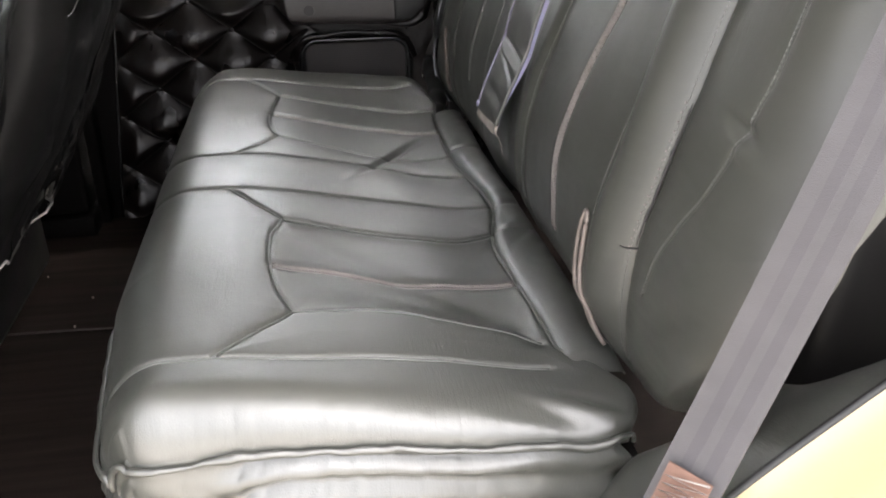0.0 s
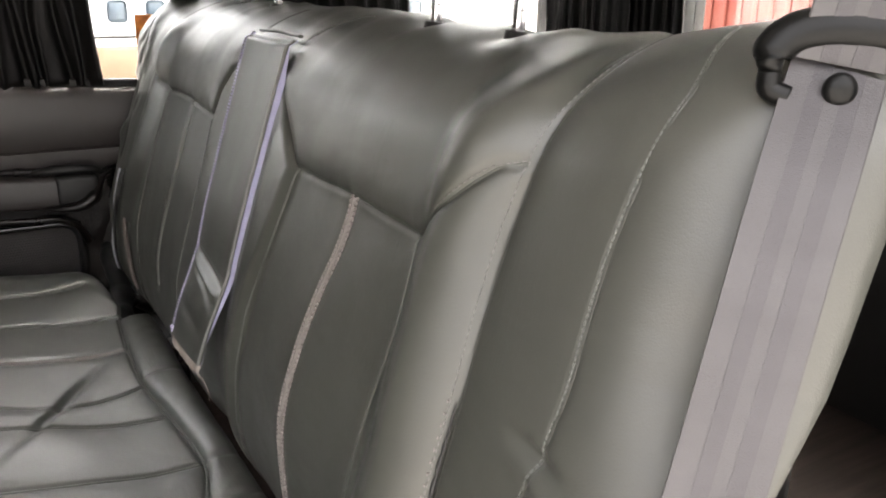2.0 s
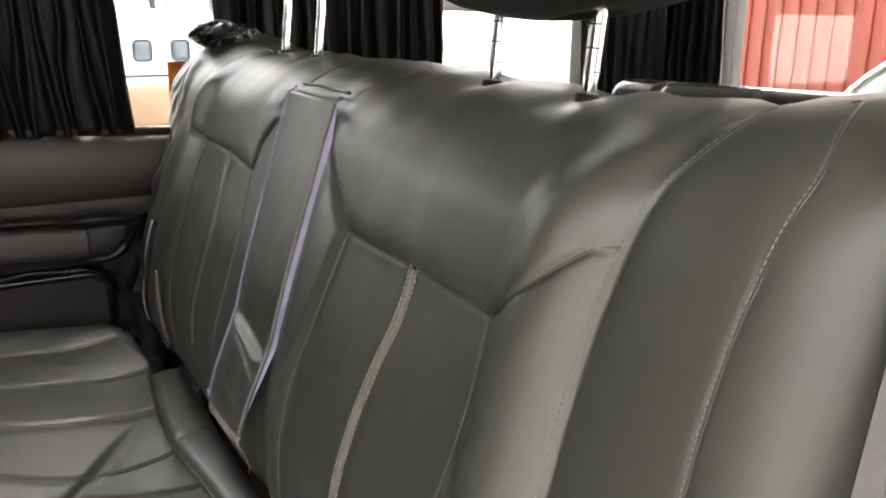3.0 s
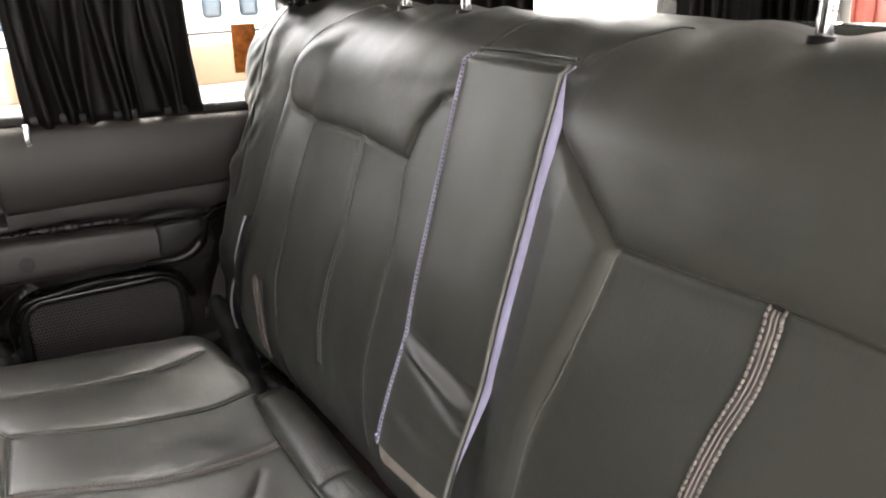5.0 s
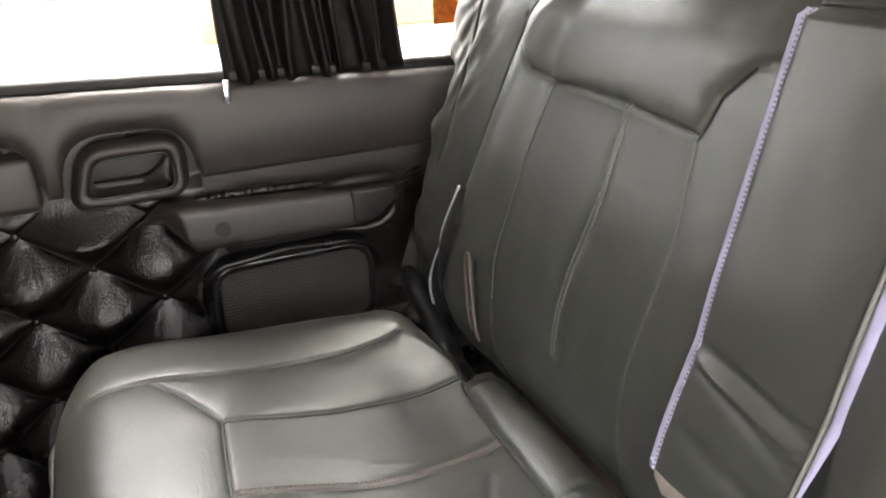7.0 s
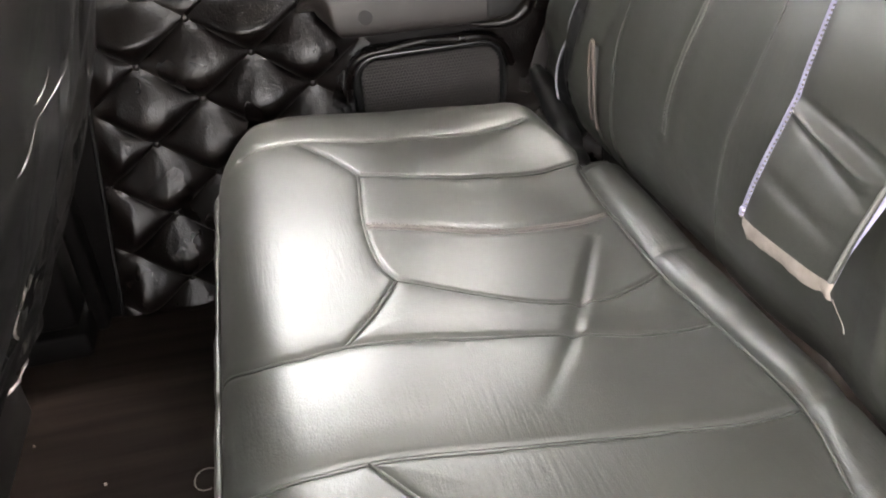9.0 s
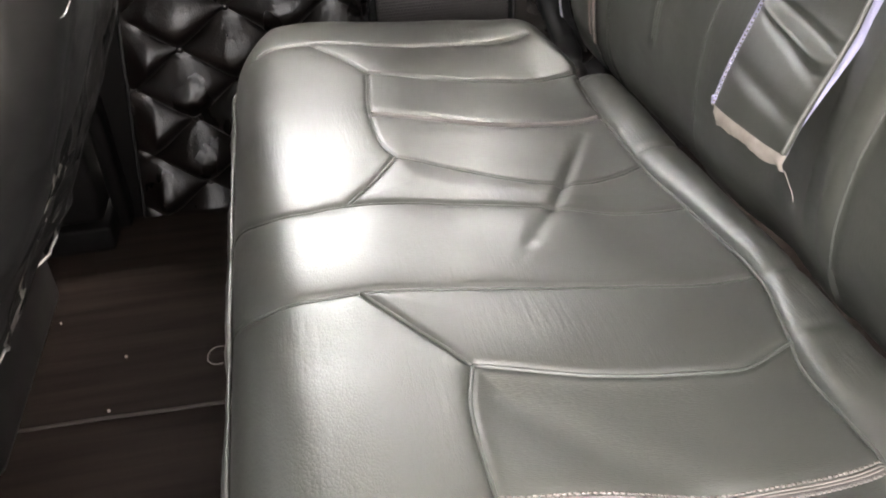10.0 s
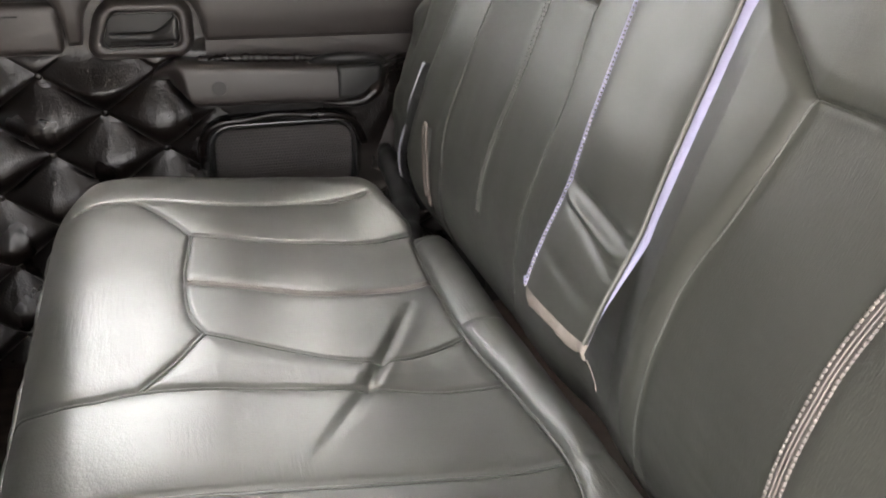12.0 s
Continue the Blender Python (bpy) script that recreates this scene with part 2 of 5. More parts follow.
def beads(name, line, material, parent, label, length=0.0046, gap=0.0047, radius=0.0011):
    """A row of thread stitches along a 3D line, as one mesh."""
    pts = resample(np.asarray(line), gap)
    t = np.gradient(pts, axis=0)
    t /= np.linalg.norm(t, axis=1, keepdims=True)
    verts, faces = [], []
    for p, d in zip(pts, t):
        v, f = tube_data([p - d * length / 2, p - d * length * 0.3, p + d * length * 0.3, p + d * length / 2], np.array([0.5, 1, 1, 0.5]) * radius, 5)
        faces += [tuple(i + len(verts) for i in q) for q in f]
        verts += v.tolist()
    return tagged(mesh_object(name, verts, faces, material, parent, label), kind="stuff")


LATTICE = np.random.RandomState(7).rand(128, 128)


def vnoise(u, v):
    """Smooth value noise between -1 and 1 on arrays."""
    iu, iv = np.floor(u).astype(int), np.floor(v).astype(int)
    fu, fv = u - iu, v - iv
    fu, fv = fu**3 * (fu * (fu * 6 - 15) + 10), fv**3 * (fv * (fv * 6 - 15) + 10)
    g = lambda a, b: LATTICE[a % 128, b % 128]
    return 2 * ((1 - fu) * ((1 - fv) * g(iu, iv) + fv * g(iu, iv + 1)) + fu * ((1 - fv) * g(iu + 1, iv) + fv * g(iu + 1, iv + 1))) - 1


def line_distance(u, v, line):
    """Distance from the points (u, v) to a line in the same plane."""
    best = np.full(u.shape, 9.0)
    for (x0, y0), (x1, y1) in zip(line[:-1], line[1:]):
        dx, dy = x1 - x0, y1 - y0
        k = np.clip(((u - x0) * dx + (v - y0) * dy) / (dx * dx + dy * dy + 1e-12), 0, 1)
        best = np.minimum(best, np.hypot(u - x0 - k * dx, v - y0 - k * dy))
    return best


def inside(u, v, poly):
    """Whether the points lie in the polygon."""
    hit = np.zeros(u.shape, bool)
    for (x0, y0), (x1, y1) in zip(poly, np.roll(poly, -1, axis=0)):
        if y0 != y1:
            hit ^= ((y0 > v) != (y1 > v)) & (u < (x1 - x0) * (v - y0) / (y1 - y0) + x0)
    return hit


def edge_drop(d, r):
    """How far a rounded edge of radius r falls off at the distance d from the border."""
    k = np.clip(r - d, 0, r)
    return r - np.sqrt(np.maximum(r * r - k * k, 0))


def edged(lo, hi, step, r0, r1, n=9):
    """Sample positions from lo to hi, closer together on the rounded edges."""
    a = lo + r0 * (1 - np.cos(np.linspace(0, math.pi / 2, n)))
    b = hi - r1 * (1 - np.cos(np.linspace(math.pi / 2, 0, n)))
    m = np.linspace(lo + r0, hi - r1, int((hi - lo - r0 - r1) / step) + 2)[1:-1]
    return np.concatenate([a, m, b])


def soften(at, value, width):
    """The same curve on a fine grid with its corners rounded off."""
    fine = np.arange(at[0], at[-1], 0.002)
    pad = int(4 * width / 0.002)
    v = np.interp(fine, at, value)
    v = np.concatenate([v[0] + (v[1] - v[0]) * np.arange(-pad, 0), v, v[-1] + (v[-1] - v[-2]) * np.arange(1, pad + 1)])
    k = np.exp(-((np.arange(-pad, pad + 1) * 0.002 / width) ** 2))
    return fine, np.convolve(v, k / k.sum(), "valid")


MID = 0.445  # the car's middle line, across


# ---- rear bench cushion ----
C_X0, C_X1, C_Y0, C_Y1 = -0.522, -0.028, -0.146, 1.112
PROFILE_X = np.array([-0.53, -0.48, -0.43, -0.38, -0.33, -0.25, -0.17, -0.10, -0.06, -0.02])
PROFILE_Z = np.array([0.386, 0.387, 0.386, 0.385, 0.379, 0.364, 0.345, 0.327, 0.323, 0.322])
PROFILE_X, PROFILE_Z = soften(PROFILE_X, PROFILE_Z, 0.025)


def mirror(line):
    return [(x, 2 * MID - y) for x, y in line]


HALF = {
    "outer": [(-0.512, -0.062), (-0.46, -0.060), (-0.40, -0.060), (-0.28, -0.057), (-0.16, -0.047), (-0.08, -0.046)],
    "inner": [(-0.519, 0.395), (-0.49, 0.368), (-0.455, 0.362), (-0.405, 0.364), (-0.31, 0.361), (-0.20, 0.367), (-0.10, 0.373), (-0.035, 0.377)],
    "diag_out": [(-0.40, -0.058), (-0.36, -0.015), (-0.321, 0.029)],
    "diag_in": [(-0.405, 0.364), (-0.37, 0.314), (-0.333, 0.264)],
    "front": [(-0.333, 0.264), (-0.345, 0.213), (-0.346, 0.140), (-0.337, 0.076), (-0.321, 0.029)],
    "side_in": [(-0.333, 0.264), (-0.24, 0.250), (-0.126, 0.254), (-0.072, 0.274), (-0.035, 0.292)],
    "side_out": [(-0.321, 0.029), (-0.25, 0.031), (-0.18, 0.030), (-0.10, 0.020), (-0.06, 0.004)],
}
STITCH_LINE = [(-0.342, 0.136), (-0.275, 0.138), (-0.18, 0.134), (-0.094, 0.143), (-0.054, 0.150)]
REAR_LINE = [(-0.040, 0.872), (-0.050, 0.746), (-0.053, 0.611), (-0.041, 0.516), (-0.031, 0.378), (-0.054, 0.268), (-0.052, 0.152), (-0.047, 0.05), (-0.045, -0.03)]
CUSHION_SEAMS = {}
for key, line in HALF.items():
    CUSHION_SEAMS[key] = smooth_line(line)
    far = mirror(line)
    if key == "outer":
        far = [(-0.480, 0.950), (-0.45, 0.957), (-0.407, 0.960), (-0.32, 0.952), (-0.24, 0.962), (-0.16, 0.981), (-0.075, 1.010)]
    if key == "inner":
        far = [(-0.519, 0.545), (-0.485, 0.508), (-0.445, 0.500), (-0.404, 0.505), (-0.28, 0.499), (-0.19, 0.501), (-0.046, 0.510)]
    if key == "diag_out":
        far = [(-0.407, 0.958), (-0.37, 0.90), (-0.342, 0.845)]
    if key == "diag_in":
        far = [(-0.404, 0.505), (-0.37, 0.549), (-0.341, 0.600)]
    if key == "front":
        far = [(-0.341, 0.600), (-0.353, 0.640), (-0.354, 0.727), (-0.342, 0.845)]
    if key == "side_in":
        far = [(-0.341, 0.600), (-0.24, 0.560), (-0.17, 0.555), (-0.095, 0.584), (-0.054, 0.606)]
    if key == "side_out":
        far = [(-0.342, 0.845), (-0.22, 0.846), (-0.09, 0.880), (-0.037, 0.892)]
    CUSHION_SEAMS["far_" + key] = smooth_line(far)
CUSHION_SEAMS["rear"] = smooth_line(REAR_LINE)
REAR_LINE_X, REAR_LINE_Y = CUSHION_SEAMS["rear"][::-1].T
FAR_STITCH = [(-0.350, 0.716), (-0.28, 0.706), (-0.209, 0.700), (-0.128, 0.722), (-0.054, 0.750)]
CREASE = smooth_line([(-0.095, 0.69), (-0.148, 0.589), (-0.194, 0.50), (-0.236, 0.433), (-0.258, 0.399)])
INSERTS = [np.vstack([CUSHION_SEAMS[p + "front"][::1], CUSHION_SEAMS[p + "side_out"], CUSHION_SEAMS[p + "side_in"][::-1]]) for p in ("",)]
INSERTS.append(np.vstack([CUSHION_SEAMS["far_front"], CUSHION_SEAMS["far_side_out"], CUSHION_SEAMS["far_side_in"][::-1]]))


def cushion_height(x, y):
    """Height of the cushion's top, with its seams, sunk inserts, folds and dents."""
    z = np.interp(x, PROFILE_X, PROFILE_Z)
    near = np.full(x.shape, 9.0)
    for line in CUSHION_SEAMS.values():
        d = line_distance(x, y, line)
        near = np.minimum(near, d)
    z = z - 0.0034 * np.exp(-((near / 0.0032) ** 2)) - 0.0040 * np.exp(-near / 0.018) + 0.0056
    for poly, dent in zip(INSERTS, (0.0105, 0.004)):
        border = line_distance(x, y, np.vstack([poly, poly[:1]]))
        z = z - np.where(inside(x, y, poly), dent * (1 - np.exp(-border / 0.014)), 0)
    for line, deep in ((STITCH_LINE, 0.004), (FAR_STITCH, 0.0035)):
        z = z - deep * np.exp(-((line_distance(x, y, smooth_line(line)) / 0.010) ** 2))
    d = line_distance(x, y, CREASE)
    z = z - 0.0046 * np.exp(-((d / 0.0062) ** 2)) * np.exp(-(((y - 0.56) / 0.10) ** 2)) + 0.0008 * np.exp(-(((d - 0.012) / 0.009) ** 2)) * np.exp(-(((y - 0.56) / 0.1) ** 2))
    # slack folds across the near insert and soft unevenness
    z = z - 0.004 * np.exp(-((line_distance(x, y, smooth_line([(-0.32, 0.235), (-0.25, 0.17), (-0.16, 0.11), (-0.07, 0.05)])) / 0.022) ** 2))
    z = z + 0.006 * np.exp(-((line_distance(x, y, smooth_line([(-0.30, 0.06), (-0.20, 0.035), (-0.10, 0.015)])) / 0.03) ** 2))
    z = z + 0.0034 * vnoise(x * 9 + 3, y * 6) + 0.0005 * vnoise(x * 24, y * 17 + 9)
    # the far end swells up behind, against the door
    up = np.clip((y - 0.85) / 0.24, 0, 1) * np.clip((x + 0.34) / 0.30, 0, 1)
    z = z + 0.038 * up * up * (3 - 2 * up)
    # hollow under the roll along the back
    behind = x - np.interp(y, REAR_LINE_Y, REAR_LINE_X)
    z = z - 0.020 * np.clip(behind / 0.016, 0, 1) * np.clip((0.91 - y) / 0.04, 0, 1) * np.clip((y + 0.04) / 0.06, 0, 1)
    pucker = np.exp(-near / 0.018)
    z = z + pucker * 0.0004 * vnoise(x * 45, y * 45 + 5)
    return z


def near_end(x, y):
    """The cushion's near end is a little narrower in front and longer at the back."""
    return x + 0.036 * np.clip((0.0 - y) / 0.08, 0, 1) * np.clip((x + 0.2) / 0.17, 0, 1) + 0.022 * np.clip((0.12 - y) / 0.20, 0, 1) * np.clip((-0.35 - x) / 0.15, 0, 1)


def cushion_points():
    xs = edged(C_X0, C_X1, 0.0019, 0.075, 0.012, 24)
    ys = edged(C_Y0, C_Y1, 0.0021, 0.048, 0.080, 22)
    x, y = np.meshgrid(xs, ys, indexing="ij")
    # rounded plan corners
    for cx, cy, r, sx, sy in ((C_X0, C_Y0, 0.075, 1, 1), (C_X0, C_Y1, 0.16, 1, -1), (C_X1, C_Y0, 0.05, -1, 1), (C_X1, C_Y1, 0.04, -1, -1)):
        ox, oy = cx + sx * r, cy + sy * r
        u, v = (x - ox) * -sx, (y - oy) * -sy
        zone = (u > 0) & (v > 0)
        x = np.where(zone, ox - sx * u * np.sqrt(1 - np.clip(v / r, 0, 1) ** 2 / 2), x)
        y = np.where(zone, oy - sy * v * np.sqrt(1 - np.clip(u / r, 0, 1) ** 2 / 2), y)
    z = cushion_height(x, y)
    # fall at the borders, taken along the unrounded grid
    u, v = np.meshgrid(xs, ys, indexing="ij")
    front = edge_drop(u - C_X0, 0.075)
    near, far = edge_drop(v - C_Y0, 0.048), edge_drop(C_Y1 - v, 0.080)
    near = near * (1.12 - 0.80 * np.clip((u + 0.46) / 0.42, 0, 1))
    # gathers along the near rim, crumpled folds at its back corner
    gather = np.clip((C_Y0 + 0.022 - v) / 0.022, 0, 1)
    z = z + gather * (0.0012 * vnoise(u * 55, v * 12) + 0.0008 * vnoise(u * 130 + 5, v * 20))
    crumple = np.exp(-(((u + 0.075) / 0.07) ** 2)) * np.clip((C_Y0 + 0.075 - v) / 0.06, 0, 1)
    z = z + crumple * 0.006 * vnoise(u * 26 + v * 40, v * 34)
    z = z - np.sqrt(front**2 + near**2 + far**2) * np.where((front > 0.02) & (near + far > 0.02), 0.9, 1.0) - edge_drop(C_X1 - u, 0.012 + 0.055 * np.clip((v - 0.92) / 0.12, 0, 1))
    return near_end(x, y), y, z


def build_bench():
    seat = thing("bench_seat", "long rear bench seat in wrinkled glossy grey-green vinyl with seamed panels", "car seat")
    x, y, z = cushion_points()
    pts = np.stack([x, y, z], -1)
    nu, nv = x.shape
    # skirt below the rounded rim, with a sagging lower roll
    rim = np.vstack([pts[::-1, 0], pts[0, 1:], pts[1:, -1]])
    rows = []
    centre = np.array([(C_X0 + C_X1) / 2, MID])
    s = np.linspace(0, 1, len(rim))
    # the near side lies in long folds along the rim, the front is puckered
    along = np.clip((nu - np.arange(len(rim))) / 40.0, 0, 1)
    for k, (drop, inward, fold) in enumerate(((0, 0, 0), (0.004, -0.002, -0.001), (0.008, -0.002, 0.001), (0.013, 0, 0.006), (0.018, 0.004, 0.005), (0.024, 0.004, -0.003), (0.032, 0.002, -0.006), (0.040, -0.001, -0.001), (0.046, -0.003, 0.006), (0.052, -0.004, 0.004), (0.060, -0.004, -0.003), (0.070, -0.003, -0.005), (0.085, -0.002, 0.001), (0.12, 0.004, 0.004), (0.20, 0.02, 0.02), (0.28, 0.03, 0.03))):
        ring = rim.copy()
        d = centre - ring[:, :2]
        depth = inward * (1 - along) + fold * along * (0.75 + 0.9 * vnoise(s * 24, np.full_like(s, k * 0.22)))
        ring[:, :2] += np.sign(d) * (depth[:, None]) * np.minimum(1, np.abs(d) / 0.2)
        pucker = (1 - 0.85 * along) * (k > 1)
        sway = along * min(k / 4, 1) * 0.010 * vnoise(s * 20, np.full_like(s, 6 + k * 0.12))
        ring[:, 2] = np.maximum(ring[:, 2] - drop, 0.03) + 0.006 * vnoise(s * 160, np.full_like(s, drop * 35)) * pucker + sway
        ring[:, :2] += (0.005 * vnoise(s * 130, np.full_like(s, 3 + drop * 40)) * pucker)[:, None] * (k > 2)
        rows.append(ring)
    bench = sheet("seat_cushion", np.array(rows), VINYL, seat, "loose puckered lower cover of the cushion")
    faces = grid_faces(nu, nv)
    cx, cy = x.ravel()[faces].mean(1), y.ravel()[faces].mean(1)
    names = ["front_panel", "insert_panel", "insert_panel", "end_panel", "end_panel", "centre_panel", "side_panel", "side_panel", "side_panel", "side_panel"]
    region = np.zeros(len(faces), int)
    yo, yi = np.interp(cx, CUSHION_SEAMS["outer"][:, 0], CUSHION_SEAMS["outer"][:, 1]), np.interp(cx, CUSHION_SEAMS["inner"][:, 0], CUSHION_SEAMS["inner"][:, 1])
    fo, fi = np.interp(cx, CUSHION_SEAMS["far_outer"][:, 0], CUSHION_SEAMS["far_outer"][:, 1]), np.interp(cx, CUSHION_SEAMS["far_inner"][:, 0], CUSHION_SEAMS["far_inner"][:, 1])
    region[cy < yo] = 3
    region[cy > fo] = 4
    region[(cy > yi) & (cy < fi)] = 5
    for k, (pre, lo, hi) in enumerate((("", yo, yi), ("far_", fi, fo))):
        strip = (cy > lo) & (cy < hi)
        f = CUSHION_SEAMS[pre + "front"]
        do, di = CUSHION_SEAMS[pre + "diag_out"], CUSHION_SEAMS[pre + "diag_in"]
        line = np.vstack([do, f, di])
        line = line[np.argsort(line[:, 1])]
        fx = np.interp(cy, line[:, 1], line[:, 0])
        behind = strip & (cx > fx)
        mid = STITCH_LINE if k == 0 else FAR_STITCH
        my = np.interp(cx, [q[0] for q in mid], [q[1] for q in mid])
        region[behind & (cy < my)] = 6 + 2 * k
        region[behind & (cy >= my)] = 7 + 2 * k
        region[inside(cx, cy, INSERTS[k])] = 1 + k
    flat, normal = pts.reshape(-1, 3), grid_normals(pts)
    for r in range(10):
        pick = faces[region == r]
        if not len(pick):
            continue
        used, local = np.unique(pick, return_inverse=True)
        mesh_object(names[r], flat[used].tolist(), local.reshape(-1, 4).tolist(), VINYL_RIB if r in (1, 2) else VINYL, bench, normals=normal[used])
    edge = rows[1].copy()
    edge[:, :2] += np.sign(edge[:, :2] - centre) * 0.003
    edge[:, 2] += 0.0014 * vnoise(s * 70, s * 0 + 8) + 0.001 * vnoise(s * 190, s * 0)
    welt = resample(edge, 0.006)
    k = np.arange(len(welt)) * 1.0
    tube("piping", welt, 0.0034 * (1 + 0.35 * vnoise(k * 0.11, k * 0) + 0.2 * vnoise(k * 0.37, k * 0 + 5)), VINYL, bench, "raised piping round the cushion rim")
    # seam ridges, paler than the vinyl to paint their highlight
    for key, line in CUSHION_SEAMS.items():
        l2 = resample(line, 0.006)
        h = cushion_height(l2[:, 0], l2[:, 1])
        front = edge_drop(l2[:, 0] - C_X0, 0.075)
        tube("seam", np.column_stack([near_end(l2[:, 0], l2[:, 1]), l2[:, 1], h - front + 0.0017]), 0.0016, SEAM, bench)
    for line in (STITCH_LINE, FAR_STITCH):
        l2 = resample(smooth_line(line), 0.004)
        h = cushion_height(l2[:, 0], l2[:, 1])
        c = np.column_stack([l2, h + 0.0004])
        tube("topstitch_band", c, 0.0062, STITCH_BAND, bench, "flat pinkish topstitched seam band", sides=8, flat=0.20)
        for off in (-0.0054, 0.0054):
            beads("stitching", c + np.array([0, off, 0.0006]), THREAD, bench, "row of pale thread stitches", length=0.0040, radius=0.0013)
        for off in (-0.0015, 0.0015):
            tube("cord", c + np.array([0, off, 0.0012]), 0.0010, THREAD, bench, "pale cord along the seam")
    # the narrow roll along the back of the cushion
    ys = np.linspace(-0.05, 0.90, 420)
    ang = np.linspace(-0.35, math.pi + 0.3, 22)
    x0 = np.interp(ys, REAR_LINE_Y, REAR_LINE_X)
    x0 = np.convolve(np.pad(x0, 12, mode="edge"), np.ones(25) / 25, "valid")
    pinch = sum(np.exp(-(((ys - q) / 0.007) ** 2)) for q in (0.374, 0.635, 0.29, 0.86))
    ends = np.clip((0.905 - ys) / 0.05, 0.2, 1) * np.clip((ys + 0.06) / 0.04, 0.3, 1)
    x1 = np.interp(ys, [-0.05, 0.25, 0.40, 0.60, 0.75, 0.90], [0.016, 0.016, 0.012, 0.010, 0.013, 0.013])
    wide = (x1 - x0) / 2
    high = np.interp(ys, [-0.05, 0.20, 0.32, 0.42, 0.90], [0.015, 0.017, 0.020, 0.0235, 0.026]) * (1 - 0.13 * pinch + 0.05 * vnoise(ys * 17, ys * 0)) * ends
    # soft slack folds where the roll flattens towards the near end
    slack = np.exp(-(((ys - 0.27) / 0.06) ** 2))
    roll = np.zeros((len(ang), len(ys), 3))
    for k, a in enumerate(ang):
        c, s = math.cos(a), math.sin(a)
        w = 0.0006 * vnoise(ys * 50, np.full_like(ys, k * 0.35)) + slack * 0.0032 * vnoise(ys * 42 + 2.2 * c, np.full_like(ys, c * 1.2))
        roll[k, :, 0] = x0 + wide - wide * math.copysign(abs(c) ** 0.80, c)
        roll[k, :, 1] = ys
        roll[k, :, 2] = 0.312 + (high + w) * math.copysign(abs(s) ** 0.85, s) + 0.002 * vnoise(ys * 9, ys * 0 + 4)
    sheet("rear_roll", roll, VINYL, bench, "narrow crumpled vinyl roll along the cushion back")
    part("seat_base", block(-0.48, 0.02, -0.12, 1.08, 0.0, 0.26, 0.02), DARK_PLASTIC, bench, "dark seat base under the cushion")
    return seat


# ---- rear backrest ----
B_Y0, B_Y1, B_Z0, B_Z1 = -0.267, 1.172, 0.285, 0.838
BACK_Z = np.array([0.2, 0.28, 0.315, 0.345, 0.40, 0.48, 0.60, 0.69, 0.76, 0.83, 0.9])
BACK_X = np.array([0.062, 0.050, 0.032, 0.011, 0.003, 0.006, 0.038, 0.068, 0.091, 0.115, 0.14])
BACK_Z, BACK_X = soften(BACK_Z, BACK_X, 0.028)
BACK_HALF = {
    "yoke": [(0.387, 0.765), (0.345, 0.738), (0.312, 0.715), (0.279, 0.692), (0.215, 0.693), (0.150, 0.694), (0.085, 0.693), (0.026, 0.692), (-0.012, 0.718), (-0.034, 0.733), (-0.052, 0.750), (-0.064, 0.761), (-0.078, 0.767)],
    "inner_fall": [(0.279, 0.692), (0.288, 0.646), (0.300, 0.595), (0.317, 0.545), (0.323, 0.491), (0.328, 0.428), (0.330, 0.36)],
    "outer_fall": [(0.026, 0.692), (0.019, 0.655), (0.020, 0.605), (0.030, 0.545), (0.036, 0.490), (0.045, 0.437)],
    "bolster": [(-0.102, 0.842), (-0.098, 0.826), (-0.090, 0.813), (-0.084, 0.798), (-0.080, 0.762), (-0.076, 0.725), (-0.076, 0.68), (-0.080, 0.60), (-0.079, 0.53), (-0.072, 0.464), (-0.066, 0.40), (-0.060, 0.34)],
    "wing": [(-0.152, 0.842), (-0.166, 0.826), (-0.176, 0.810), (-0.176, 0.795), (-0.173, 0.768), (-0.169, 0.735), (-0.168, 0.694), (-0.170, 0.655), (-0.168, 0.63), (-0.164, 0.597), (-0.151, 0.553), (-0.129, 0.514), (-0.112, 0.478), (-0.104, 0.440)],
    "top_inner": [(0.387, 0.810), (0.360, 0.826), (0.325, 0.842)],
}
BACK_STITCH = [(0.146, 0.693), (0.1465, 0.65), (0.156, 0.61), (0.1625, 0.565), (0.1625, 0.52), (0.162, 0.475), (0.1655, 0.42), (0.170, 0.385)]
FAR_BACK_STITCH = [(0.705, 0.703), (0.704, 0.65), (0.706, 0.605), (0.722, 0.53), (0.729, 0.46), (0.730, 0.43)]
BACK_SEAMS = {}
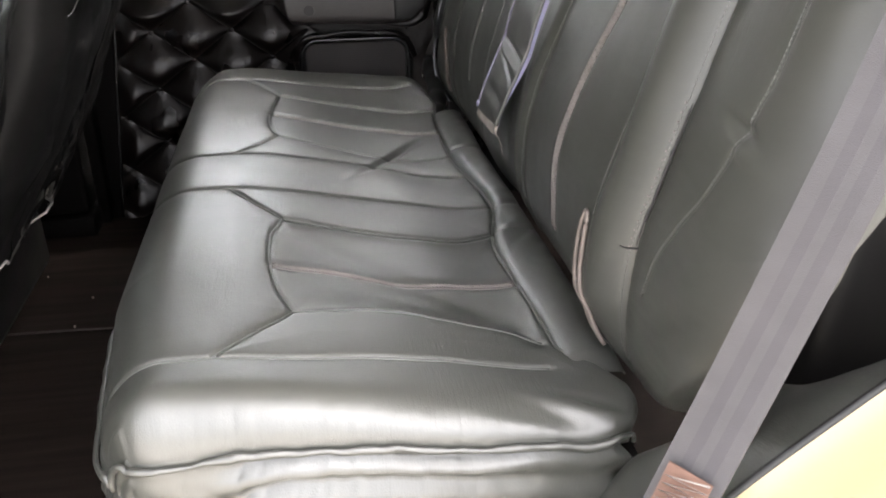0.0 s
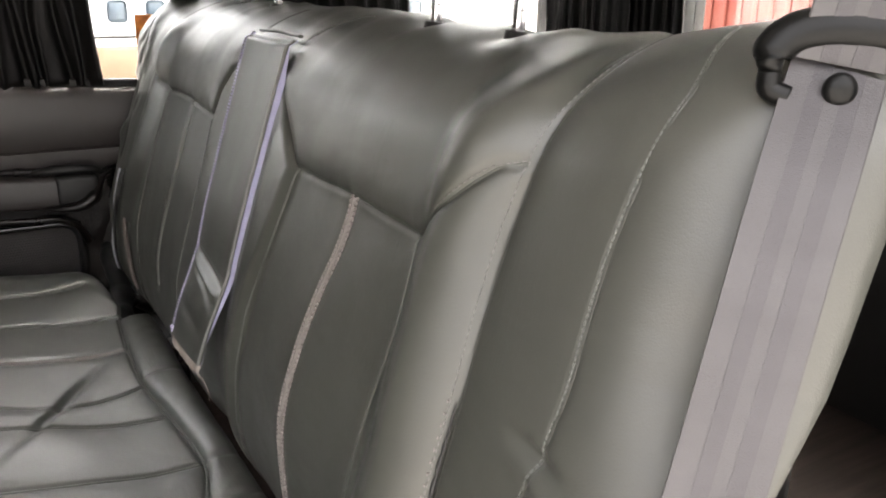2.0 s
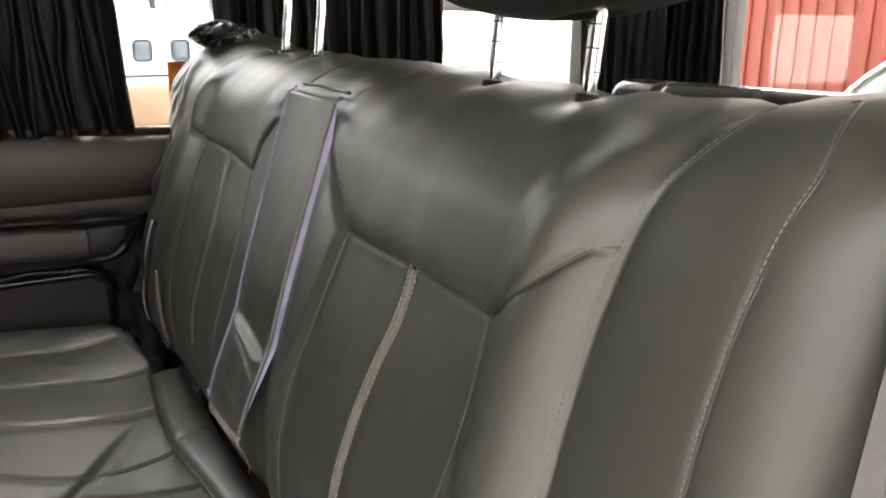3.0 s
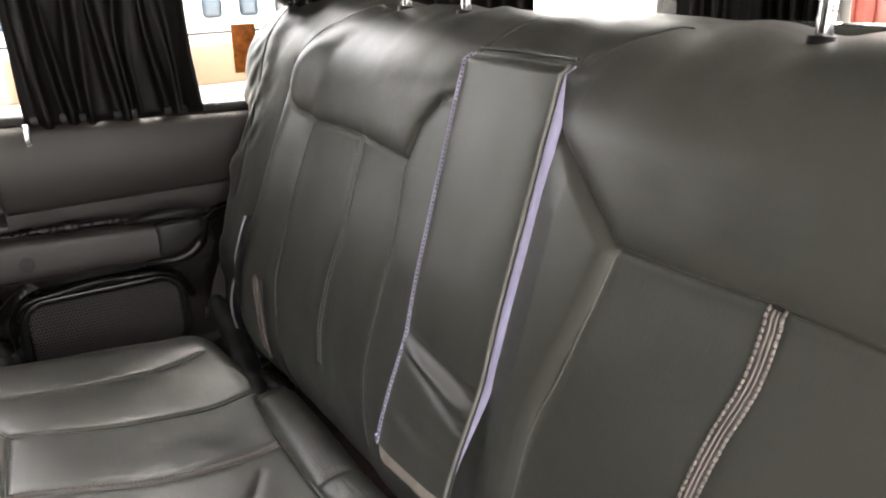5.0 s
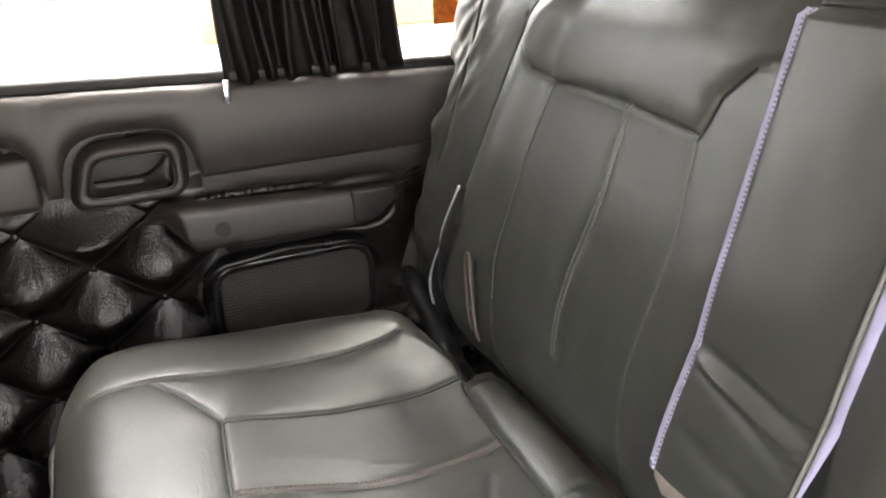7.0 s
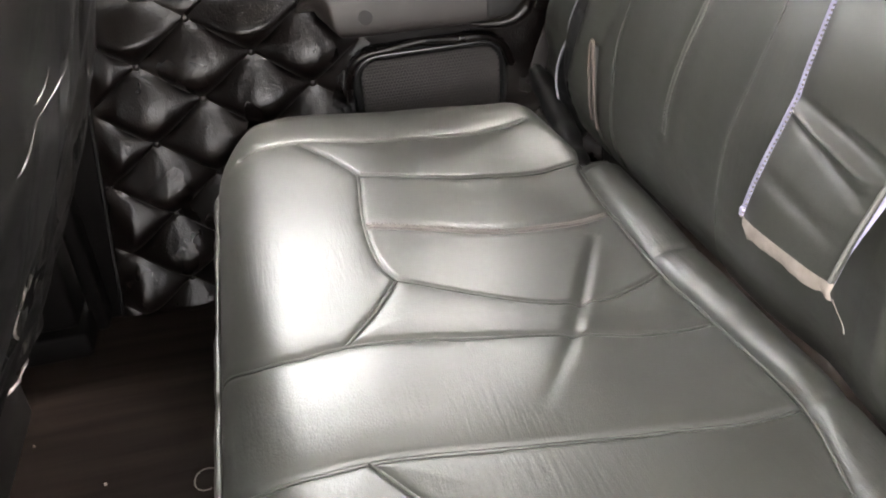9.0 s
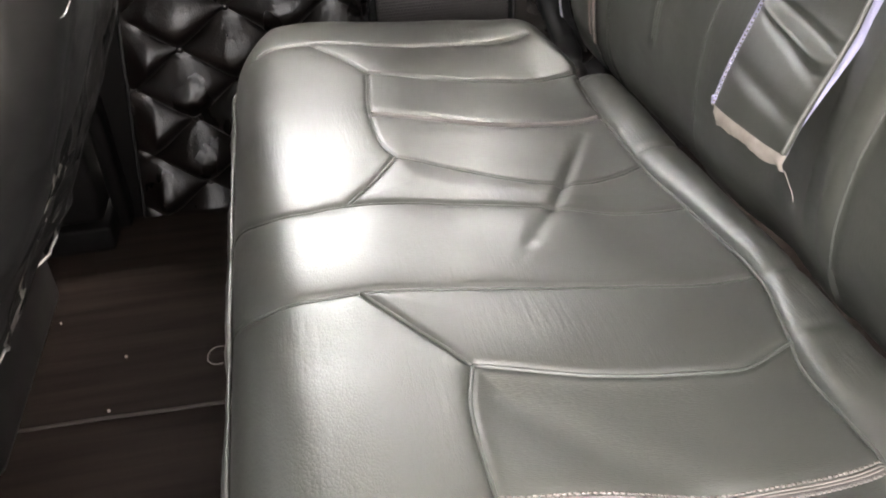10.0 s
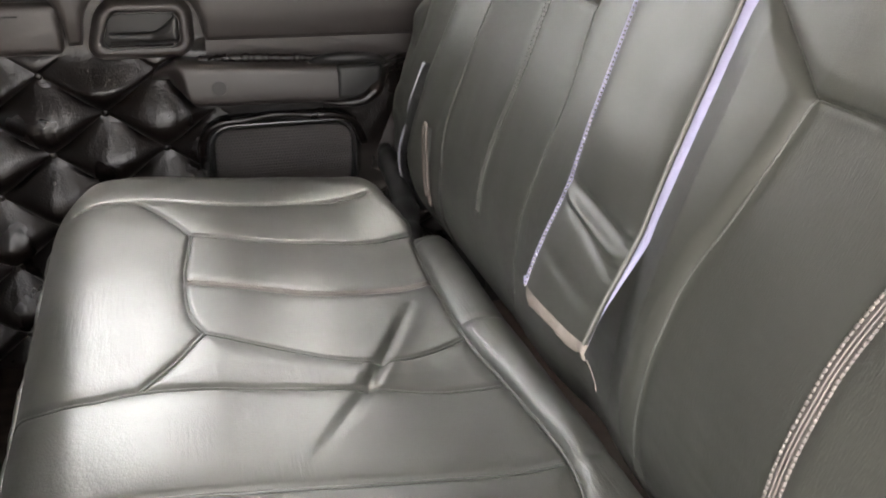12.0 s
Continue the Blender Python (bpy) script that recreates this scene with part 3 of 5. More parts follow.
for key, line in BACK_HALF.items():
    BACK_SEAMS[key] = np.array(line) if key == "yoke" else smooth_line(line)
    far = [(2 * MID - a, b) for a, b in line]
    if key == "yoke":
        far = [(0.535, 0.772), (0.562, 0.762), (0.588, 0.735), (0.599, 0.698), (0.66, 0.701), (0.705, 0.705), (0.78, 0.706), (0.841, 0.703), (0.885, 0.712), (0.918, 0.735), (0.940, 0.765)]
    if key == "inner_fall":
        far = [(0.599, 0.698), (0.593, 0.657), (0.586, 0.612), (0.590, 0.560), (0.60, 0.46), (0.60, 0.38)]
    if key == "outer_fall":
        far = [(0.841, 0.703), (0.855, 0.638), (0.867, 0.551), (0.874, 0.499), (0.872, 0.44)]
    if key == "bolster":
        far = [(0.825, 0.842), (0.86, 0.835), (0.905, 0.805), (0.926, 0.776), (0.942, 0.734), (0.957, 0.67), (0.972, 0.59), (1.0, 0.497), (1.02, 0.42), (1.02, 0.34)]
    if key == "wing":
        far = [(1.06, 0.842), (1.055, 0.80), (1.06, 0.72), (1.07, 0.64), (1.08, 0.56)]
    if key == "top_inner":
        far = [(0.538, 0.811), (0.520, 0.838)]
    BACK_SEAMS["far_" + key] = np.array(far) if key == "yoke" else smooth_line(far)


def side_drop(y, z):
    """How far the backrest's face falls back at its near and far sides."""
    near = 0.045 * (1 - np.sqrt(np.clip(1 - (np.clip(0.095 - (y - B_Y0), 0, 0.095) / 0.095) ** 2, 0, 1)))
    return near + 0.52 * (0.2 + 0.8 * np.clip((z - 0.47) / 0.2, 0, 1)) * 0.018 * np.log1p(np.exp(np.clip((-0.185 - y) / 0.018, -20, 20))) + edge_drop(B_Y1 - y, 0.075)


def slot_line(z):
    """How the near buckle slot bends outwards towards its foot."""
    return np.interp(z, [0.335, 0.36, 0.385, 0.43, 0.49], [-0.034, -0.027, -0.019, -0.009, -0.007])


def back_bulge(y, z):
    """How far the backrest's cover stands proud of its plain curve."""
    w = np.zeros(y.shape)
    near = np.full(y.shape, 9.0)
    for key, line in BACK_SEAMS.items():
        near = np.minimum(near, line_distance(y, z, line) + (0.0035 if key.endswith("fall") else 0.0022 if key == "wing" else 0))
    w = w - 0.0034 * np.exp(-((near / 0.0028) ** 2)) - 0.0026 * np.exp(-near / 0.016) + 0.0060
    # sunk inserts below the full head panels
    for pre, lo, hi, dent in (("", -0.078, 0.387, 0.0042), ("far_", 0.535, 0.940, 0.0026)):
        yoke = BACK_SEAMS[pre + "yoke"]
        falls = BACK_SEAMS[pre + "inner_fall"], BACK_SEAMS[pre + "outer_fall"]
        a, b = falls[0][-1].copy(), falls[1][-1].copy()
        a[1] = b[1] = 0.25
        poly = np.vstack([falls[0][::-1], falls[1], [b, a]])
        edge = np.minimum(line_distance(y, z, falls[0]), line_distance(y, z, np.vstack([falls[0][:1], falls[1]])))
        w = w - np.where(inside(y, z, poly), dent * (1 - np.exp(-edge / 0.004)), 0)
        order = np.argsort(yoke[:, 0])
        over = (z > np.interp(y, yoke[order, 0], yoke[order, 1])) & (y > lo) & (y < hi)
        w = w + np.where(over, 1.5 * dent * (1 - np.exp(-line_distance(y, z, yoke) / 0.009)) * np.clip((y - lo) / 0.03, 0, 1) * np.clip((hi - y) / 0.03, 0, 1) * np.clip((0.845 - z) / 0.06, 0, 1), 0)
    for line in (BACK_STITCH, FAR_BACK_STITCH):
        w = w - 0.0024 * np.exp(-((line_distance(y, z, smooth_line(line)) / 0.009) ** 2))
    # the bolster swells out and rolls back steeply into its outer seam
    fade = np.clip((0.845 - z) / 0.05, 0, 1) * np.clip((z - 0.30) / 0.1, 0, 1)
    for key, sign, tall in (("bolster", 1, 0.027), ("far_bolster", -1, 0.014)):
        line = BACK_SEAMS[key][np.argsort(BACK_SEAMS[key][:, 1])]
        u = (y - np.interp(z, line[:, 1], line[:, 0])) * sign
        rise = np.sin(math.pi / 2 * np.clip(u / 0.044, 0, 1))
        w = w + tall * rise * (0.5 + 0.5 * np.cos(math.pi * np.clip((u - 0.042) / 0.062, 0, 1))) * fade
    for cy in (0.150, 0.735):
        w = w + 0.0025 * np.exp(-(((y - cy) / 0.13) ** 4) - (((z - 0.765) / 0.055) ** 2))
    # the panel beside the strap is full and rolls down to the sunk insert
    line = np.array([(0.330, 0.36), (0.328, 0.428), (0.323, 0.491), (0.317, 0.545), (0.303, 0.595), (0.288, 0.646), (0.279, 0.692), (0.312, 0.715), (0.345, 0.738), (0.387, 0.765)])
    u = y - np.interp(z, line[:, 1], line[:, 0])
    w = w + 0.007 * np.sin(math.pi / 2 * np.clip(u / 0.016, 0, 1)) * np.clip((0.376 - y) / 0.03, 0, 1) * np.clip((z - 0.33) / 0.08, 0, 1) * np.clip((0.775 - z) / 0.07, 0, 1)
    w = w + 0.013 * np.exp(-(((y - 0.165) / 0.085) ** 2) - (((z - 0.50) / 0.10) ** 2))
    w = w - 0.010 * np.exp(-(((y - MID) / 0.05) ** 2))
    # dimple in the wing, folds at the top corners
    a, b = y + 0.163, z - 0.611 - 0.255 * (y + 0.163)
    w = w - 0.0050 * np.exp(-((a / 0.022) ** 2) - ((b / 0.006) ** 2)) + 0.0032 * np.exp(-(((a + 0.010) / 0.020) ** 2) - (((b + 0.011) / 0.007) ** 2))
    w = w + 0.0010 * vnoise(y * 7 + 2, z * 6) + 0.0007 * vnoise(y * 24, z * 18 + 9) + 0.00012 * vnoise(y * 45, z * 150 + 3)
    w = w + np.exp(-near / 0.016) * 0.0003 * vnoise(y * 50, z * 50)
    corner = np.clip((y - 0.98) / 0.1, 0, 1) * np.clip((z - 0.55) / 0.15, 0, 1)
    w = w + corner * (0.010 * vnoise(y * 24, z * 9) + 0.003 * vnoise(y * 50 + z * 40, z * 26))
    side = np.clip((-0.19 - y) / 0.06, 0, 1)
    w = w + side * 0.0026 * vnoise(y * 30 - z * 12, z * 26)
    low = np.clip((-0.08 - y) / 0.06, 0, 1) * np.clip((0.56 - z) / 0.08, 0, 1)
    w = w + low * 0.004 * vnoise(y * 16 + z * 20, z * 14)
    # sleeves of the buckle slots
    for sy in (slot_line(z), 0.922):
        w = w - 0.014 * np.exp(-(((y - sy) / 0.0042) ** 4)) * (z < 0.474)
    return w


def top_line(y):
    """Height of the backrest's top edge."""
    z = B_Z1 + 0.002 * vnoise(y * 9, y * 0 + 2) + 0.0012 * vnoise(y * 25, y * 0)
    return z + 0.019 * np.exp(-(((y - 1.05) / 0.045) ** 2)) + 0.006 * np.clip((0.02 - y) / 0.10, 0, 1) + 0.013 * np.clip((-0.08 - y) / 0.08, 0, 1) - 0.006 * np.exp(-(((y + 0.078) / 0.012) ** 2))


def crest_lift(y, z):
    """How the upper edge rises and sinks, with hollows round the headrest posts."""
    lift = (top_line(y) - B_Z1) * np.clip((z - 0.70) / (B_Z1 - 0.70), 0, 1)
    for py in (0.086, 0.222, 0.666, 0.813):
        lift = lift - 0.006 * np.exp(-(((y - py) / 0.024) ** 2)) * np.clip((z - 0.815) / 0.023, 0, 1) ** 2
    return lift


def back_points(ys, zs, extra=0.0):
    y, z = np.meshgrid(ys, zs, indexing="ij")
    u, v = y.copy(), z.copy()
    for cy, cz, r, sy, sz in ((B_Y0, B_Z0, 0.15, 1, 1), (B_Y1, B_Z0, 0.12, -1, 1), (B_Y0, B_Z1, 0.055, 1, -1), (B_Y1, B_Z1, 0.07, -1, -1)):
        oy, oz = cy + sy * r, cz + sz * r
        a, b = (y - oy) * -sy, (z - oz) * -sz
        zone = (a > 0) & (b > 0)
        y = np.where(zone, oy - sy * a * np.sqrt(1 - np.clip(b / r, 0, 1) ** 2 / 2), y)
        z = np.where(zone, oz - sz * b * np.sqrt(1 - np.clip(a / r, 0, 1) ** 2 / 2), z)
    k = np.clip((-0.07 - y) / 0.21, 0, 1)
    z = z + 0.185 * k**1.35 * np.clip((0.68 - z) / 0.38, 0, 1) ** 1.2
    lift = crest_lift(y, z)
    top, near, far, low = edge_drop(B_Z1 - v, 0.078), side_drop(u, v), 0.0, edge_drop(v - B_Z0, 0.03)
    x = np.interp(z, BACK_Z, BACK_X) - back_bulge(y, z) * (1 - np.clip((top + near + far) / 0.075, 0, 0.9)) + np.sqrt(top**2 + near**2 + far**2 + low**2) - extra
    slack = np.clip((u - 1.07) / 0.07, 0, 1)
    y = y + slack * (0.011 * vnoise(v * 24, u * 9 + 3) + 0.004 * vnoise(v * 60, u * 30))
    x = x + slack * 0.010 * vnoise(v * 30 + 5, u * 22)
    return np.stack([x, y, z + lift], -1)


def on_back(line, out=0.0, step=0.005):
    """A line of (y, z) on the cover's surface, out metres in front of it."""
    l2 = resample(np.asarray(line, float), step) if step else line
    y, z = l2[:, 0], np.minimum(l2[:, 1], B_Z1 - 0.002)
    x = np.interp(z, BACK_Z, BACK_X) - back_bulge(y, z) * (1 - np.clip((edge_drop(B_Z1 - z, 0.078) + side_drop(y, z)) / 0.075, 0, 0.9)) + np.sqrt(edge_drop(B_Z1 - z, 0.078) ** 2 + side_drop(y, z) ** 2)
    lift = crest_lift(y, z)
    return np.column_stack([x - out, y, z + lift])


def build_backrest(seat):
    ys, zs = edged(B_Y0, B_Y1, 0.0020, 0.095, 0.075, 32), edged(B_Z0, B_Z1, 0.0022, 0.03, 0.078, 26)
    pts = back_points(ys, zs)
    nu, nv = pts.shape[:2]
    # rear shell: over the top and round the sides
    rim = np.vstack([pts[0, :], pts[1:, -1], pts[-1, -2::-1]])
    rows = [rim]
    for back_by, down in ((0.02, 0.004), (0.05, 0.012), (0.085, 0.025), (0.11, 0.05)):
        ring = rim.copy()
        ring[:, 0] += back_by * np.clip((ring[:, 2] - 0.40) / 0.25, 0.15, 1) * np.clip((ring[:, 1] + 0.27) / 0.10, 0.12, 1)
        ring[:, 1] += np.sign(MID - ring[:, 1]) * down * 1.6 * np.clip((np.abs(ring[:, 1] - MID) - 0.6) / 0.08, 0, 1)
        ring[:, 2] -= (down - 0.006) * (ring[:, 2] > 0.7)
        rows.append(ring)
    back = sheet("backrest", np.array(rows), VINYL_BACK, seat, "vinyl cover wrapped over the top of the backrest")
    faces = grid_faces(nu, nv)
    flat, normal = pts.reshape(-1, 3), -grid_normals(pts)
    plain = flat[:, 2] - crest_lift(flat[:, 1], np.minimum(flat[:, 2], B_Z1))
    cy, cz = flat[:, 1][faces].mean(1), plain[faces].mean(1)

    def across(key):
        line = BACK_SEAMS[key]
        line = line[np.argsort(line[:, 1])]
        return np.interp(cz, line[:, 1], line[:, 0])

    def along(key):
        line = BACK_SEAMS[key]
        line = line[np.argsort(line[:, 0])]
        return np.interp(cy, line[:, 0], line[:, 1])

    names = ["centre_panel", "head_panel", "insert_panel", "insert_panel", "inner_bolster", "side_bolster", "wing_panel", "head_panel", "insert_panel", "insert_panel", "inner_bolster", "side_bolster", "wing_panel"]
    region = np.zeros(len(faces), int)
    for k, (pre, sign) in enumerate((("", 1), ("far_", -1))):
        base = 1 + 6 * k
        half = (cy < 0.387) if k == 0 else (cy > 0.535)
        s = lambda key: (across(pre + key) - cy) * sign
        below = cz < along(pre + "yoke")
        region[half] = base
        mid = BACK_STITCH if k == 0 else FAR_BACK_STITCH
        my = np.interp(cz, [q[1] for q in mid][::-1], [q[0] for q in mid][::-1])
        region[half & below & (s("inner_fall") > 0) & ((my - cy) * sign < 0)] = base + 1
        region[half & below & (s("outer_fall") < 0) & ((my - cy) * sign >= 0)] = base + 2
        region[half & below & (s("outer_fall") > 0) & (s("bolster") < 0)] = base + 3
        region[half & (s("bolster") > 0)] = base + 4
        region[half & (s("wing") > 0)] = base + 5
    for r, name in enumerate(names):
        pick = faces[region == r]
        if len(pick):
            used, local = np.unique(pick, return_inverse=True)
            mesh_object(name, flat[used].tolist(), local.reshape(-1, 4)[:, ::-1].tolist(), VINYL_BACK_RIB if name == "insert_panel" else VINYL_BACK, back, normals=normal[used])
    part("rear_panel", block(0.14, 0.28, B_Y0 + 0.09, B_Y1 - 0.05, 0.30, 0.79, 0.02), DARK_PLASTIC, back, "dark board behind the backrest")
    # the fall seams get the pale colour as a painted highlight line
    for key, line in BACK_SEAMS.items():
        tube("seam", on_back(line, 0.0009 if key.endswith("fall") else 0.0004, 0.006), 0.0008, SEAM if key.endswith("fall") else VINYL_BACK, back)
    for line, thread in ((BACK_STITCH, THREAD), (FAR_BACK_STITCH, GREY_THREAD)):
        line = resample(smooth_line(line), 0.004)
        t = np.gradient(line, axis=0)
        t = np.column_stack([t[:, 1], -t[:, 0]]) / np.linalg.norm(t, axis=1, keepdims=True)
        wide, rise = (0.0056, 1.0) if thread is THREAD else (0.0036, 0.35)
        strip = [on_back(line + t * off * wide, out * rise, 0) for off, out in ((-1.25, -0.001), (-0.9, 0.0016), (-0.3, 0.0020), (0, 0.0012), (0.3, 0.0020), (0.9, 0.0016), (1.25, -0.001))]
        sheet("topstitch_band", np.array(strip), STITCH_BAND if thread is THREAD else VINYL_BACK, back, "raised topstitched seam band")
        for off in (-1, 1):
            beads("stitching", on_back(line + t * off * wide, 0.0016 * rise, 0), thread, back, "row of pale thread stitches", length=0.0042, radius=0.0014 if thread is THREAD else 0.0010)
            if thread is THREAD:
                tube("cord", on_back(line + t * off * 0.0016, 0.0022, 0), 0.0009, THREAD, back, "pale cord along the seam")
    for key in ("wing", "yoke", "bolster"):
        line = BACK_SEAMS[key]
        if key == "yoke":
            line = line[line[:, 0] < 0.02]
        if key == "wing":
            beads("stitching", on_back(line + np.array([0.0015, 0]), 0.0004, 0.004), SEAM, back, "tight line of grey stitching", length=0.0034, gap=0.0042, radius=0.0007)
        else:
            beads("stitching", on_back(line + np.array([0.0035, 0]), 0.0006, 0.004), GREY_THREAD, back, "fine row of grey stitches", length=0.0034, gap=0.0052, radius=0.00045)
    # the bolster's outer seam has split open low down; black tubes paint its shade
    split = BACK_SEAMS["bolster"]
    split = split[(split[:, 1] > 0.470) & (split[:, 1] < 0.615)]
    run = on_back(split - np.array([0.0015, 0]), 0.0040, 0.003)
    k = np.linspace(0, 1, len(run))
    tube("split_shade", run, 0.0019 * np.sin(math.pi * np.clip(k * 0.96 + 0.04, 0, 1)) ** 0.6 * (0.8 + 0.35 * vnoise(k * 22, k * 0)), RUBBER_AND_GAP_SHADE, back, "black tube for the shade in the split seam")
    tear = on_back([(-0.074, 0.470), (-0.066, 0.4685), (-0.062, 0.4695)], 0.0008, 0.003)
    tube("split_shade", tear, np.linspace(0.0015, 0.0005, len(tear)), RUBBER_AND_GAP_SHADE, back, "black tube for the shade in a short tear")
    beads("frayed_stitching", on_back(split + np.array([0.0030, 0]), 0.0040, 0.004), THREAD, back, "frayed stitches beside the split", length=0.0022, gap=0.0085, radius=0.0006)
    # trimmed buckle slots
    for side, foot in ((0, 0.345), (1, 0.358)):
        bend = lambda h: slot_line(h) if side == 0 else 0.922 + 0 * h
        loop = np.array([(-0.0072, foot), (-0.0078, 0.41), (-0.0070, 0.462), (-0.004, 0.479), (0, 0.483), (0.004, 0.479), (0.0070, 0.462), (0.0078, 0.41), (0.0072, foot + 0.01)])
        l2 = resample(smooth_line(loop), 0.004)
        mid = bend(l2[:, 1])
        x = np.interp(l2[:, 1], BACK_Z, BACK_X) - np.maximum(back_bulge(mid + 0.012, l2[:, 1]), back_bulge(mid - 0.012, l2[:, 1])) - 0.0025
        tube("slot_trim", np.column_stack([x, l2[:, 0] + mid, l2[:, 1]]), 0.0026, SLOT_TRIM, back, "beige trim round a buckle slot")
        # black strip laid over the cover as the shade inside the slot
        inner = np.zeros((2, 14, 3))
        inner[:, :, 2] = np.linspace(0.345, 0.476, 14)
        mid = bend(inner[0, :, 2])
        inner[0, :, 1], inner[1, :, 1] = mid - 0.005, mid + 0.005
        inner[:, :, 0] = np.interp(inner[:, :, 2], BACK_Z, BACK_X) - np.maximum(back_bulge(np.stack([mid, mid]) + 0.012, inner[:, :, 2]), back_bulge(np.stack([mid, mid]) - 0.012, inner[:, :, 2])) - 0.0018
        sheet("slot_shade", inner, RUBBER_AND_GAP_SHADE, back)
    # gaping edge of the cover beside the far bolster
    gape = smooth_line([(0.958, 0.560), (0.982, 0.515), (1.014, 0.455), (1.045, 0.390), (1.050, 0.335), (1.040, 0.300)])
    tube("cover_edge", on_back(gape, 0.012), 0.0024, PALE_EDGE, back, "pale edge of the gaping cover")
    # black sheet on the surface paints the shade under the gaping edge
    columns = []
    for f in np.linspace(0, 1, 9):
        bow = gape - np.array([0.050 * f, 0.0]) * np.sin(np.linspace(0.15, math.pi - 0.25, len(gape)))[:, None]
        row = on_back(bow, 0.010 * (1 - f) + 0.0022)
        columns.append(row[np.linspace(0, len(row) - 1, 60).astype(int)])
    strip = np.array(columns)
    sheet("cover_gap_shade", strip, RUBBER_AND_GAP_SHADE, back, "black sheet for the shade under the loose cover")
    return back


def build_strap():
    """The centre strap with its two zippers, loose at the lower end."""
    strap = thing("centre_strap", "vinyl strap with lilac zippers hanging down the middle of the backrest", "strap")
    n, m = 60, 190
    v = np.linspace(0, 1, m)
    pts = np.zeros((n, m, 3))
    for k, u in enumerate(np.linspace(0, 1, n)):
        bottom = 0.449 - 0.007 * u
        z = 0.809 + (bottom - 0.809) * v
        y = 0.384 + (0.530 - 0.384) * u + v * (-0.002 - 0.014 * u)
        out = 0.011 + 0.005 * (1 - (2 * u - 1) ** 4) ** 0.5 + 0.022 * np.clip((v - 0.70) / 0.30, 0, 1) ** 1.3
        calm = 1 - (2 * u - 1) ** 4
        out = out + calm * 0.0008 * vnoise(np.full_like(v, u * 4), v * 7)
        fold = 0.0042 * np.exp(-(((v - 0.795 + 0.06 * u) / 0.010) ** 2)) - 0.0045 * np.exp(-(((v - 0.765 + 0.06 * u) / 0.016) ** 2)) - 0.0020 * np.exp(-(((v - 0.84 + 0.10 * u) / 0.012) ** 2)) - 0.002 * np.exp(-(((v - 0.93 + 0.05 * u) / 0.02) ** 2)) + 0.0016 * np.exp(-((u - 0.06) / 0.08) ** 2) * np.sin(v * 260) * np.exp(-(((v - 0.78) / 0.05) ** 2))
        out = out + fold * calm
        out = out * np.clip(v / 0.015, 0.3, 1)
        pts[k, :, 0] = np.interp(z, BACK_Z, BACK_X) - out + 0.004
        pts[k, :, 1], pts[k, :, 2] = y, z
    sheet("strap_body", pts[:, :, :], VINYL_BACK, strap)
    curl = np.stack([0.003 * vnoise(np.linspace(0, 7, n), np.zeros(n)), np.zeros(n), 0.003 * vnoise(np.linspace(0, 11, n), np.zeros(n) + 3)], 1)
    hem = np.stack([pts[:, -1], pts[:, -1] + np.array([-0.002, -0.001, -0.008]) + curl * 0.6, pts[:, -1] + np.array([0.001, -0.002, -0.016]) + curl], 1)
    sheet("hem", hem, BEIGE, strap, "frayed beige backing at the strap's lower end")
    near, far = pts[0], pts[-1]
    ruffle = np.stack([0.0002 * vnoise(v * 60, v * 0 + k) for k in range(2)], 1)
    taper = np.clip((v - 0.01) * 9, 0.15, 1)[:, None] * np.clip((0.93 - v) * 4, 0.02, 1)[:, None]
    tape = np.stack([near + [0.0, 0.002, 0], near + np.array([-0.002, -0.002, 0]) * taper + np.array([1.0, 0, 0]) * ruffle[:, :1], near + np.array([0.003, -0.0085, 0]) * taper + np.array([1.0, 0, 0]) * ruffle[:, 1:]], 1)
    sheet("zipper_tape", tape, LILAC, strap, "wide lilac zipper tape")
    tube("zipper_coil", resample(near + np.array([-0.003, 0.003, 0]), 0.006), 0.0018, GREY_THREAD, strap, "grey zipper coil")
    tape = np.stack([far + [0, -0.006, 0], far + [-0.004, 0.001, 0], far + [0.003, 0.010, 0]], 1)
    sheet("zipper_tape", tape, LILAC, strap, "narrow lilac zipper tape")
    beads("zipper_teeth", far + np.array([-0.004, -0.003, 0]), THREAD, strap, "pale zipper teeth", length=0.002, gap=0.0042, radius=0.0011)
    part("zipper_stop", block(far[-1, 0] - 0.004, far[-1, 0] + 0.001, far[-1, 1] - 0.0025, far[-1, 1] + 0.0025, far[-1, 2] - 0.001, far[-1, 2] + 0.008, 0.0012), LILAC, strap, "pale zipper stop")
    top = on_back([(0.390, 0.811), (0.46, 0.812), (0.528, 0.813)], 0.012)
    tube("fold_seam", top, 0.0022, VINYL_BACK, strap, "folded seam at the strap's head")
    thread = smooth_line([(pts[0, -1, 0], 0.381, pts[0, -1, 2] - 0.014), (pts[0, -1, 0] + 0.002, 0.376, pts[0, -1, 2] - 0.022), (pts[0, -1, 0] + 0.003, 0.368, pts[0, -1, 2] - 0.030), (pts[0, -1, 0] + 0.002, 0.363, pts[0, -1, 2] - 0.036)])
    tube("loose_thread", thread, 0.0004, BEIGE, strap, "loose frayed thread")
    return strap


